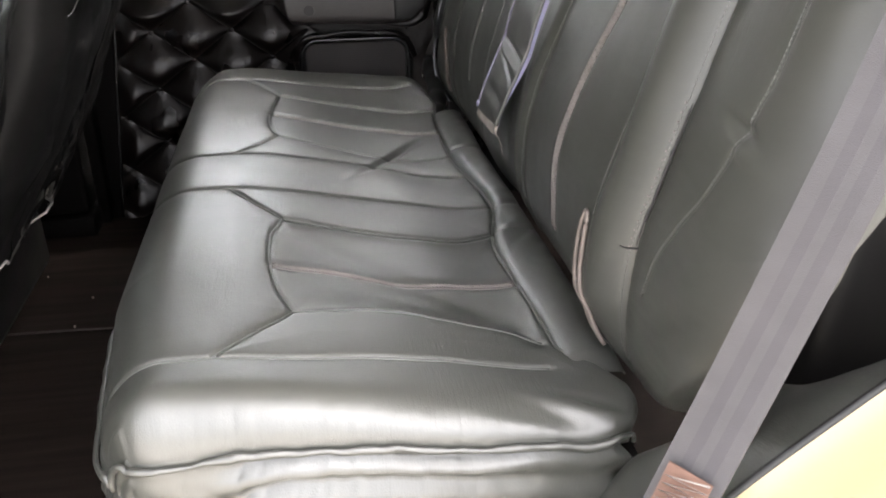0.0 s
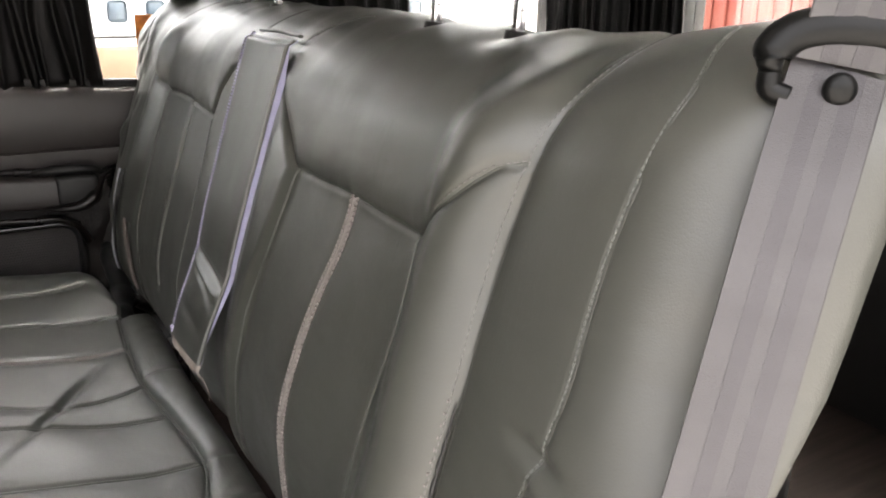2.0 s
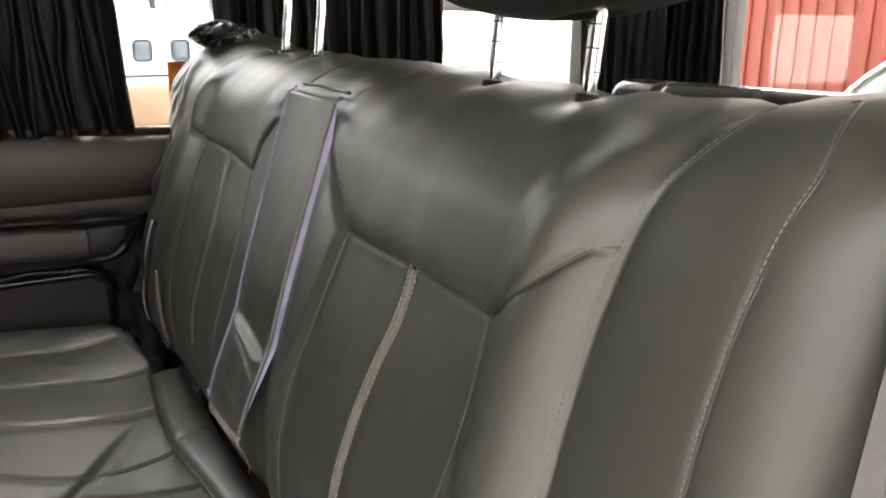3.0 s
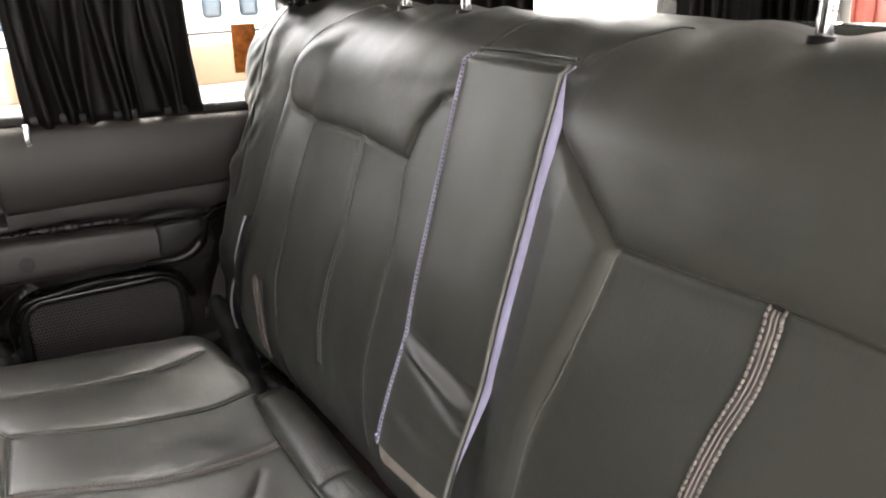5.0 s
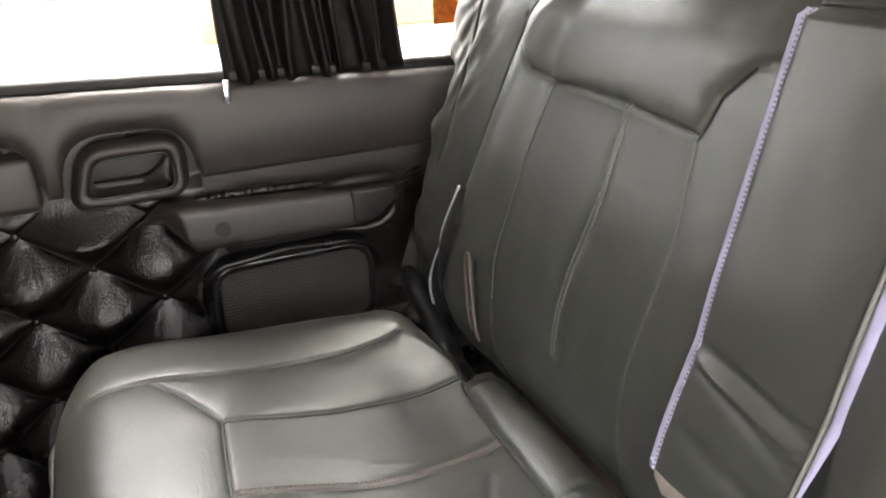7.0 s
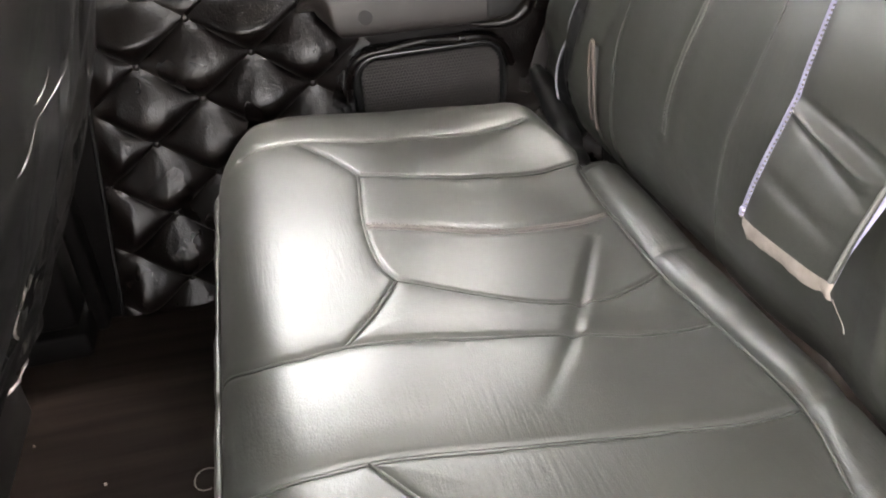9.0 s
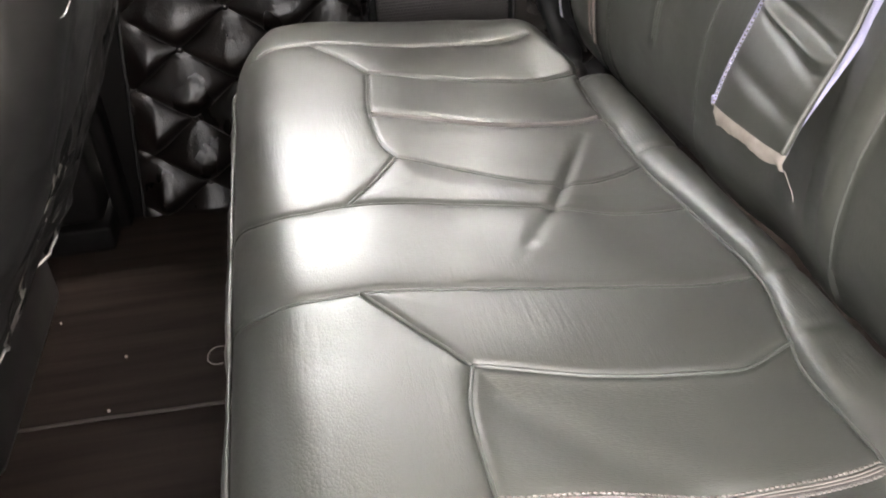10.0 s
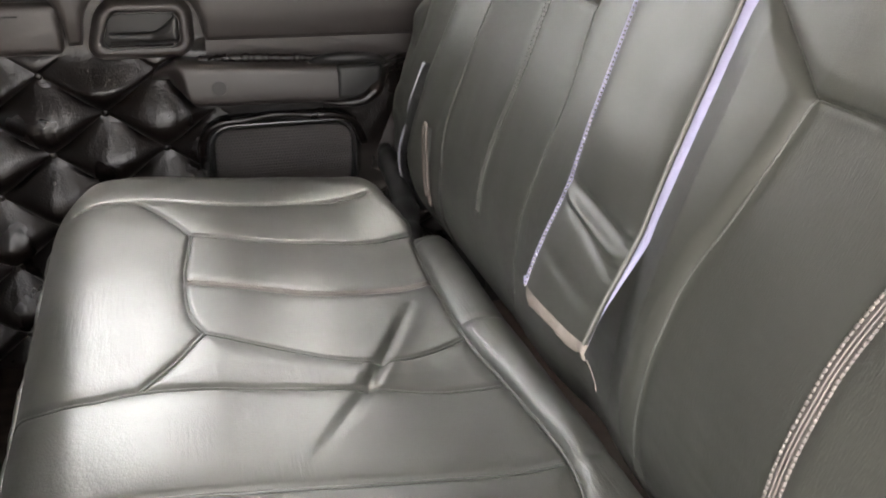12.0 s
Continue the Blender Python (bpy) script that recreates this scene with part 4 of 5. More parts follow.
def build_headrest(cy, label, up):
    rest = thing("headrest", label, "headrest", "rear headrests")
    n, m = 40, 28
    pts = np.zeros((n, m, 3))
    for k, a in enumerate(np.linspace(0, 2 * math.pi, n)):
        for j, b in enumerate(np.linspace(-math.pi / 2, math.pi / 2, m)):
            ca, sa, cb, sb = math.cos(a), math.sin(a), math.cos(b), math.sin(b)
            e = lambda q, p: math.copysign(abs(q) ** p, q)
            pts[k, j] = (0.20 + 0.062 * e(cb, 0.55) * e(sa, 0.7), cy + 0.195 * e(cb, 0.5) * e(ca, 0.6), 0.976 + up + 0.094 * e(sb, 0.6) - 0.010 * abs(ca) * (sb < 0) * -1)
    pts[:, :, 0] += 0.003 * vnoise(pts[:, :, 1] * 20, pts[:, :, 2] * 20)
    sheet("cushion", pts, HEAD_VINYL, rest, "black vinyl headrest pad")
    for py in (cy - 0.069, cy + 0.069):
        line = np.array([(0.188, py, 0.80), (0.190, py, 0.85), (0.196, py + 0.001, 0.90), (0.20, py + 0.001, 0.96 + up)])
        post = tube("post", line, 0.0062, CHROME, rest, "notched chrome post", sides=14)
        for h in (0.852, 0.870, 0.888):
            tube("notch", [(0.1905, py, h), (0.1906, py, h + 0.0012)], 0.00632, DARK_PLASTIC, post, sides=14)
        tube("collar", [(0.186, py, 0.820), (0.188, py, 0.836)], np.array([0.011, 0.0095]), DARK_PLASTIC, rest, "dark post collar", sides=16)
    return rest


# ---- far door ----
DOOR_Y = 1.200
T_DX, T_DZ, T_X, T_Z = 0.174, 0.128, -0.535, 0.501


def tuft_depth(u, v, x, z):
    """Depth of a buttoned diamond at (u, v), whose upper button is at (1, 0): a long slope down to a full lower half."""
    lu, lv = u**0.74, 1 - (1 - v) ** 0.74
    puff = np.clip(np.sin(math.pi * lu) * np.sin(math.pi * lv), 0, 1) ** 0.75
    # tucks that fan out below the button
    top = np.hypot(1 - u, v)
    tuck = np.sin(np.arctan2(v, 1 - u) * 21 + 2.5 * vnoise(x * 40, z * 40)) * np.exp(-top / 0.32) * np.clip(top / 0.10, 0, 1)
    return puff, 0.034 * puff + 0.0018 * tuck + 0.0016 * vnoise(x * 30, z * 22) * puff + (0.0007 * vnoise(x * 110, z * 24) + 0.00025 * vnoise(x * 210, z * 60)) * puff


def panel_front(z):
    """The slanting front edge of the buttoned panel."""
    return -0.694 - 0.122 * (0.481 - z)


def build_door():
    door = thing("car_door", "closed rear car door with black buttoned vinyl panel and dark plastic top", "car door", kind="structure")
    door.name = "door_1"
    part("door_shell", block(-0.755, 0.22, 1.245, 1.33, -0.06, 0.655, 0.01), CREAM, door, "painted outer door shell")
    verts, faces, n = [], [], 30
    side = np.linspace(0, 1, n)
    u, v = np.meshgrid(side, side, indexing="ij")
    quads = grid_faces(n, n)
    for i in range(-6, 8):
        for j in range(-6, 8):
            p, q = (i + u + j + v) / 2, (i + u - j - v) / 2
            x, z = T_X + p * T_DX, T_Z + q * T_DZ
            if x.max() < -0.785 or x.min() > 0.135 or z.max() < -0.03 or z.min() > 0.652:
                continue
            puff, depth = tuft_depth(u, v, x, z)
            z = np.clip(z, -0.03, 0.652)
            x = np.clip(x, panel_front(z), 0.135)
            soft = np.clip(np.minimum(x - panel_front(z), z + 0.03) / 0.04, 0, 1)
            # flat round the armrest and the loudspeaker
            flatten = np.clip((-0.245 - x) / 0.07, 0, 1)
            flatten = np.maximum(flatten, np.clip((0.28 - z) / 0.05, 0, 1))
            flatten = flatten * np.clip((0.535 - z) / 0.05, 0, 1)
            y = DOOR_Y + 0.028 - depth * soft * flatten - 0.012 * (1 - flatten) * np.clip((0.55 - z) / 0.02, 0, 1) * (x > -0.33) + 0.0008 * vnoise(x * 40, z * 40) * (1 - flatten)
            z = z - 0.008 * puff * soft * flatten
            cell = np.stack([x, y, z], -1).reshape(-1, 3)
            area = np.linalg.norm(np.cross(cell[quads[:, 2]] - cell[quads[:, 0]], cell[quads[:, 3]] - cell[quads[:, 1]]), axis=1)
            faces += (quads[area > 1e-9] + len(verts)).tolist()
            verts += cell.tolist()
    mesh_object("tufted_panel", verts, faces, BLACK_VINYL, door, "black vinyl panel with deep buttoned diamonds")
    part("front_trim", block(-0.788, -0.660, 1.232, 1.246, -0.03, 0.60, 0.004), PILLAR, door, "plain black trim before the panel")
    tube("panel_piping", [(panel_front(h), DOOR_Y + 0.024, h) for h in np.linspace(0.0, 0.54, 30)], 0.0040, GLOSS_BLACK, door, "black piping along the panel's front edge")
    for i in range(-2, 4):
        for j in range(0, 9):
            if (i + j) % 2:
                continue
            bx, bz = T_X + i * T_DX / 2, T_Z - j * T_DZ / 2
            if not (-0.70 < bx < 0.1 and 0.0 < bz < 0.52) or (bx > -0.30 and bz > 0.30):
                continue
            bm = bmesh.new()
            bmesh.ops.create_uvsphere(bm, u_segments=12, v_segments=8, radius=0.0058)
            bmesh.ops.scale(bm, vec=(1, 0.5, 1), verts=bm.verts)
            bmesh.ops.translate(bm, vec=(bx, DOOR_Y + 0.024, bz), verts=bm.verts)
            part("button", bm, BLACK_VINYL, door)
    part("inner_lining", block(0.10, 0.24, 1.234, 1.243, -0.05, 0.66), DARK_PLASTIC, door)
    # smooth upper trim, higher towards the front, with dips round the switch plate and the handle
    xs = np.linspace(-0.90, 0.14, 240)
    low = 0.548 - 0.035 * (xs + 0.3) * (xs > -0.3) * 0.6
    for c, hw in ((-0.553, 0.070), (-0.375, 0.089)):
        low = np.maximum(low, 0.548 + 0.080 * np.sqrt(np.clip(1 - ((xs - c) / hw) ** 4, 0, 1)) * (np.abs(xs - c) < hw))
    high = 0.668 - 0.045 * xs
    rows = []
    for dy, f in ((0.030, 0.0), (0.012, 0.0), (0.002, 0.02), (-0.004, 0.08), (-0.006, 0.5), (-0.004, 0.9), (0.004, 0.98), (0.016, 1.0), (0.045, 1.01)):
        zz = low + (high - low) * f
        rows.append(np.column_stack([xs, DOOR_Y + dy + 0 * xs, zz]))
    sheet("top_trim", np.array(rows), DOOR_PLASTIC, door, "brown-grey moulded door top")
    part("window_seal", block(-0.90, 0.18, DOOR_Y + 0.010, DOOR_Y + 0.030, 0.665, 0.681, 0.004), RUBBER_AND_GAP_SHADE, door, "black rubber window seal").rotation_euler = (0, 0.045, 0)
    # flat band under the top trim, behind the armrest
    xs = np.linspace(-0.285, 0.14, 90)
    rows = []
    for f in np.linspace(0, 1, 14):
        zz = 0.497 + (0.560 - 0.028 * (xs + 0.29) - 0.497) * f
        rows.append(np.column_stack([xs, DOOR_Y + 0.006 + 0.006 * (1 - f) ** 2 + 0.0009 * vnoise(xs * 30, xs * 0 + f * 3), zz]))
    sheet("middle_trim", np.array(rows), DOOR_PLASTIC, door, "brown-grey band between door top and armrest")
    crinkle = resample(smooth_line([(-0.300, 1.196, 0.520), (-0.24, 1.188, 0.524), (-0.17, 1.186, 0.522), (-0.12, 1.187, 0.519), (-0.09, 1.192, 0.514)]), 0.002)
    k = np.arange(len(crinkle)) * 1.0
    tube("crinkled_edge", crinkle, 0.006 * (1 + 0.22 * vnoise(k * 0.45, k * 0) + 0.25 * vnoise(k * 0.09, k * 0 + 4)), BLACK_VINYL, door, "crinkled vinyl edge behind the armrest", sides=10)
    # door pull recess
    bezel = rounded_frame(-0.375, 0.571, 0.069, 0.041, 0.016, 0.006)
    for v in bezel.verts:
        v.co.x += 0.30 * (v.co.z - 0.571) * min(max((-0.34 - v.co.x) / 0.08, 0), 1)
    handle = part("handle_bezel", bezel, DOOR_PLASTIC, door, "rounded dark bezel of the door handle")
    inner_rim = rounded_frame(-0.375, 0.571, 0.056, 0.0285, 0.003, 0.0085)
    for v in inner_rim.verts:
        v.co.x += 0.30 * (v.co.z - 0.571) * min(max((-0.34 - v.co.x) / 0.08, 0), 1)
    part("inner_rim", inner_rim, GLOSS_BLACK, handle, "thin glossy rim round the recess")
    part("handle_cup", block(-0.435, -0.315, DOOR_Y + 0.010, DOOR_Y + 0.02, 0.538, 0.604, 0.004), RUBBER_AND_GAP_SHADE, handle)
    # the release lever: a curved paddle with an upturned end
    n = 30
    pts = np.zeros((n, 12, 3))
    for k, u in enumerate(np.linspace(0, 1, n)):
        x = -0.424 + 0.098 * u
        turn = np.clip((u - 0.62) / 0.38, 0, 1)
        low, top = 0.549 + 0.004 * turn, 0.566 + 0.028 * turn**1.5
        for j, a in enumerate(np.linspace(0, 2 * math.pi, 12)):
            pts[k, j] = (x, DOOR_Y + 0.006 - 0.012 * turn - 0.006 * math.cos(a) * math.sin(math.pi * min(1, (u + 0.03) / 1.03)) ** 0.4, (low + top) / 2 + (top - low) / 2 * math.sin(a))
    sheet("lever", pts, DARK_PLASTIC, handle, "curved door release lever")
    plate = part("switch_plate", block(-0.612, -0.488, DOOR_Y - 0.003, DOOR_Y + 0.02, 0.536, 0.614, 0.014, 4), DOOR_PLASTIC, door, "rounded blank switch plate")
    part("slot", block(-0.592, -0.545, DOOR_Y - 0.0042, DOOR_Y - 0.002, 0.594, 0.5960), RUBBER_AND_GAP_SHADE, plate)
    # armrest
    n, m = 80, 26
    pts = np.zeros((n, m, 3))
    for k, u in enumerate(np.linspace(0, 1, n)):
        x = -0.372 + 0.372 * u
        end = min(1, (u / 0.10) ** 0.5 if u < 0.10 else 1, ((1 - u) / 0.06) ** 0.5 if u > 0.94 else 1)
        hz, hy = 0.037 * end * (1 - 0.18 * u), 0.052 * end
        zc = 0.490 - 0.014 * u
        for j, a in enumerate(np.linspace(-math.pi / 2, math.pi * 1.5, m)):
            ca, sa = math.cos(a), math.sin(a)
            pts[k, j] = (x + 0.028 * (1 - sa) * max(0, 1 - u / 0.2), DOOR_Y + 0.012 - hy * math.copysign(abs(ca) ** 0.35, ca) * (ca > 0), zc + hz * math.copysign(abs(sa) ** 0.38, sa))
    arm = sheet("armrest", pts, DOOR_PLASTIC, door, "long dark moulded armrest")
    for sx in (-0.272, -0.045):
        bm = bmesh.new()
        bmesh.ops.create_cone(bm, cap_ends=True, segments=20, radius1=0.0115, radius2=0.0112, depth=0.0008, matrix=Matrix.Translation((sx, DOOR_Y - 0.0405, 0.484)) @ Matrix.Rotation(math.pi / 2, 4, "X"))
        part("screw_cap", bm, DARK_PLASTIC, arm, "round screw cap", smooth=False)
    hump = resample(smooth_line([(-0.125, 1.186, 0.512), (-0.10, 1.172, 0.520), (-0.06, 1.166, 0.522), (-0.02, 1.168, 0.519), (0.0, 1.182, 0.508)]), 0.004)
    tube("pull_cup", hump, 0.010 * np.sin(np.linspace(0.25, math.pi - 0.25, len(hump))) ** 0.5, HEAD_VINYL, arm, "dark padded rim of the pull cup", sides=14)
    end_cup = block(-0.088, -0.008, DOOR_Y - 0.0425, DOOR_Y + 0.0, 0.452, 0.513, 0.012, 4)
    part("end_cup", end_cup, HEAD_VINYL, arm, "dark end of the armrest")
    # glossy vinyl stretched round the armrest end
    fold = resample(smooth_line([(-0.115, 1.172, 0.451), (-0.08, 1.160, 0.449), (-0.045, 1.156, 0.453), (-0.022, 1.160, 0.468), (-0.008, 1.170, 0.488), (0.006, 1.184, 0.505)]), 0.003)
    tube("stretched_fold", fold, np.interp(np.linspace(0, 1, len(fold)), [0, 0.3, 0.65, 1], [0.002, 0.007, 0.012, 0.004]), BLACK_VINYL, door, "stretched fold of glossy black vinyl", sides=16)
    for h in (0.497, 0.506, 0.515):
        crease = smooth_line([(-0.012, 1.176, h - 0.006), (0.012, 1.180, h + 0.001), (0.04, 1.192, h + 0.003)])
        tube("gather", crease, np.interp(np.linspace(0, 1, len(crease)), [0, 0.5, 1], [0.002, 0.0042, 0.002]), BLACK_VINYL, door, "small gather in the black vinyl", sides=8)
    lip = resample(smooth_line([(-0.308, 1.190, 0.345), (-0.304, 1.184, 0.392), (-0.283, 1.178, 0.419), (-0.235, 1.176, 0.426), (-0.185, 1.172, 0.433), (-0.135, 1.176, 0.428), (-0.088, 1.177, 0.425), (-0.055, 1.182, 0.408), (-0.036, 1.190, 0.370)]), 0.004)
    tube("speaker_lip", lip, 0.0058 * (1 + 0.25 * vnoise(np.arange(len(lip)) * 0.08, np.zeros(len(lip)))), BLACK_VINYL, door, "soft vinyl lip round the loudspeaker", sides=12)
    # loudspeaker
    speaker = part("speaker_bezel", rounded_frame(-0.172, 0.347, 0.130, 0.073, 0.016, 0.012), GLOSS_BLACK, door, "rounded bezel of the door loudspeaker")
    part("grille", perforated(-0.285, -0.051, 0.285, 0.407), DOOR_PLASTIC, speaker, "dark perforated loudspeaker grille", smooth=False)
    part("speaker_back", block(-0.29, -0.046, DOOR_Y + 0.0, DOOR_Y + 0.006, 0.28, 0.41), RUBBER_AND_GAP_SHADE, speaker)
    return door


def rounded_frame(cx, cz, hw, hh, wide, proud, seg=10):
    """A rounded rectangular rim standing proud of the door."""
    bm = bmesh.new()
    loops = []
    for grow, dy in ((0.006, 0.014), (0.0, 0.0), (-0.004, -proud * 0.8), (-wide * 0.5, -proud), (-wide, -proud * 0.6), (-wide, 0.014)):
        r = min(hw, hh) * 0.62 + grow
        ring = []
        for sx, sz, a0 in ((1, 1, 0), (-1, 1, 90), (-1, -1, 180), (1, -1, 270)):
            for k in range(seg + 1):
                a = radians(a0 + 90 * k / seg)
                ring.append(bm.verts.new((cx + sx * (hw + grow - r) + r * math.cos(a), DOOR_Y + dy, cz + sz * (hh + grow - r) + r * math.sin(a))))
        loops.append(ring)
    n = len(loops[0])
    for a, b in zip(loops[:-1], loops[1:]):
        for k in range(n):
            bm.faces.new((a[k], a[(k + 1) % n], b[(k + 1) % n], b[k]))
    return bm


def perforated(x0, x1, z0, z1, pitch=0.0052):
    """A plate of staggered holes: a ring of four faces round each hole."""
    bm = bmesh.new()
    rows = int((z1 - z0) / pitch)
    cols = int((x1 - x0) / pitch)
    y = DOOR_Y - 0.008
    for j in range(rows):
        for i in range(cols):
            cx, cz = x0 + (i + 0.5 + 0.5 * (j % 2)) * pitch, z0 + (j + 0.5) * pitch
            if min(cx - x0, x1 - cx) + min(z1 - cz, 9) < 0.012:
                continue
            h = pitch / 2
            o = [bm.verts.new((cx + a * h, y, cz + b * h)) for a, b in ((-1, -1), (1, -1), (1, 1), (-1, 1))]
            q = [bm.verts.new((cx + a * h * 0.72, y + 0.0006, cz + b * h * 0.72)) for a, b in ((0, -1), (1, 0), (0, 1), (-1, 0))]
            for k in range(4):
                bm.faces.new((o[k], o[(k + 1) % 4], q[k]))
                bm.faces.new((o[k], q[k], q[k - 1]))
    return bm


# ---- curtains ----
def build_curtain(label, axis, at, lo, hi, z0, z1, waves, depth, seed, lean=0.0):
    """A pleated curtain along x (axis 0) or y (axis 1)."""
    curtain = thing("curtain", label, "curtain", "car curtains")
    n, m = int(max(80, (hi - lo) / 0.003)), 40
    u, v = np.meshgrid(np.linspace(0, 1, n), np.linspace(0, 1, m), indexing="ij")
    wob = 0.35 * vnoise(u * waves * 0.9 + seed, v * 2.0) + 0.12 * vnoise(u * waves * 2.3, v * 5 + seed)
    pos = lo + (hi - lo) * u - lean * v + 0.006 * vnoise(u * waves + seed, v * 3)
    off = depth * np.sin(2 * math.pi * (u * waves + wob)) * (0.7 + 0.3 * vnoise(u * 7 + seed, v * 2)) + depth * 0.22 * np.sin(2 * math.pi * (u * waves * 2.1 + 2 * wob + 0.3))
    z = z0 + (z1 - z0) * v + 0.003 * vnoise(u * waves * 1.3 + seed, u * 0) * (1 - v)
    pts = np.zeros((n, m, 3))
    pts[:, :, axis], pts[:, :, 1 - axis], pts[:, :, 2] = pos, at + off, z
    ob = sheet("pleated_cloth", pts, CLOTH, curtain)
    solid = ob.modifiers.new("thickness", "SOLIDIFY")
    solid.thickness = 0.0012
    rail = [(lo - lean, at, z1 - 0.004), (hi - lean, at, z1 - 0.004)] if axis == 0 else [(at, lo, z1 - 0.004), (at, hi, z1 - 0.004)]
    tube("curtain_rail", rail, 0.004, DARK_PLASTIC, curtain, "thin dark curtain rail")
    return curtain


# ---- seat belt ----
def ribbon(name, centre, across, width, material, parent, label="", ribs=0, shift=0.0, up=0.0):
    c = resample(smooth_line(centre), 0.006)
    a = np.array([np.interp(np.linspace(0, 1, len(c)), np.linspace(0, 1, len(across)), [q[k] for q in across]) for k in range(3)]).T
    t = np.gradient(c, axis=0)
    t /= np.linalg.norm(t, axis=1, keepdims=True)
    a -= (a * t).sum(1, keepdims=True) * t
    a /= np.linalg.norm(a, axis=1, keepdims=True)
    nrm = np.cross(t, a)
    c = c + a * shift + nrm * up
    us = np.linspace(-0.5, 0.5, 41)
    lift = 0.0003 * np.cos(us * 2 * math.pi * ribs) if ribs else 0 * us
    front = np.stack([c + a * width * u + nrm * (0.0008 + l) for u, l in zip(us, lift)], 0)
    rear = np.stack([c + a * width * u - nrm * 0.0008 for u in us[::-1]], 0)
    pts = np.concatenate([front, rear, front[:1]], 0)
    return sheet(name, pts, material, parent, label)


def build_belt():
    belt = thing("seat_belt", "lilac-grey ribbed seat belt webbing running down beside the backrest", "seat belt")
    lower = [(0.160, -0.235, 0.838), (0.115, -0.255, 0.768), (0.060, -0.272, 0.625), (0.004, -0.284, 0.48), (-0.048, -0.302, 0.37), (-0.073, -0.310, 0.31)]
    ribbon("lower_webbing", lower, [(0.80, -0.60, 0), (0.78, -0.62, 0), (0.72, -0.68, 0)], 0.047, BELT_LIGHT, belt)
    upper = [(0.158, -0.237, 0.840), (0.166, -0.248, 0.911), (0.190, -0.27, 1.00), (0.215, -0.295, 1.10)]
    ribbon("upper_webbing", upper, [(0.80, -0.60, 0), (0.80, -0.60, 0)], 0.045, BELT_LIGHT, belt)
    for run, wide in ((lower, 0.047), (upper, 0.045)):
        for side in (-0.15, 0.19):
            for up in (-0.0002, 0.0002):
                ribbon("woven_stripe", run, [(0.80, -0.60, 0), (0.78, -0.62, 0), (0.72, -0.68, 0)] if run is lower else [(0.80, -0.60, 0), (0.80, -0.60, 0)], 0.0088, BELT, belt, "darker woven band", 0, side * wide, up)
    guide = smooth_line([(0.131, -0.217, 0.836), (0.133, -0.216, 0.847), (0.145, -0.222, 0.856), (0.166, -0.237, 0.858), (0.190, -0.255, 0.853), (0.204, -0.267, 0.842), (0.203, -0.268, 0.832)])
    rad = np.interp(np.linspace(0, 1, len(guide)), [0, 0.15, 0.5, 0.85, 1], [0.0050, 0.0085, 0.0090, 0.0085, 0.0050])
    tube("belt_guide", guide, rad, GUIDE, belt, "black moulded belt guide", sides=14, flat=1.2)
    loop = smooth_line([(0.131, -0.217, 0.836), (0.131, -0.218, 0.828), (0.137, -0.224, 0.824)])
    tube("guide_hook", loop, 0.0060, GUIDE, belt, "hooked end of the belt guide", sides=12)
    bm = bmesh.new()
    bmesh.ops.create_uvsphere(bm, u_segments=20, v_segments=12, radius=0.0085)
    bmesh.ops.scale(bm, vec=(1, 0.55, 1), verts=bm.verts)
    m = Matrix.Translation((0.153, -0.242, 0.829)) @ Matrix.Rotation(radians(-37), 4, "Z")
    bmesh.ops.transform(bm, matrix=m, verts=bm.verts)
    part("stop_button", bm, GUIDE, belt, "round dark belt stop button")
    tag = ribbon("sewn_label", [(-0.0385, -0.3010, 0.404), (-0.0470, -0.3040, 0.384), (-0.0560, -0.3070, 0.364)], [(0.72, -0.68, 0), (0.72, -0.68, 0)], 0.034, mat("brown_label_cloth", (0.10, 0.052, 0.036), 0.8, spots=0.2, scale=60), belt, "small brown sewn label with pale zigzag stitches")
    zig = [(-0.0385 - 0.0175 * f - 0.003 + 0.011 * (-1) ** k, -0.3010 - 0.006 * f - 0.0035 - 0.0105 * (-1) ** k, 0.402 - 0.036 * f) for k, f in enumerate(np.linspace(0, 1, 14))]
    tube("label_stitching", zig, 0.0009, THREAD, tag, "pale zigzag thread")
    return belt


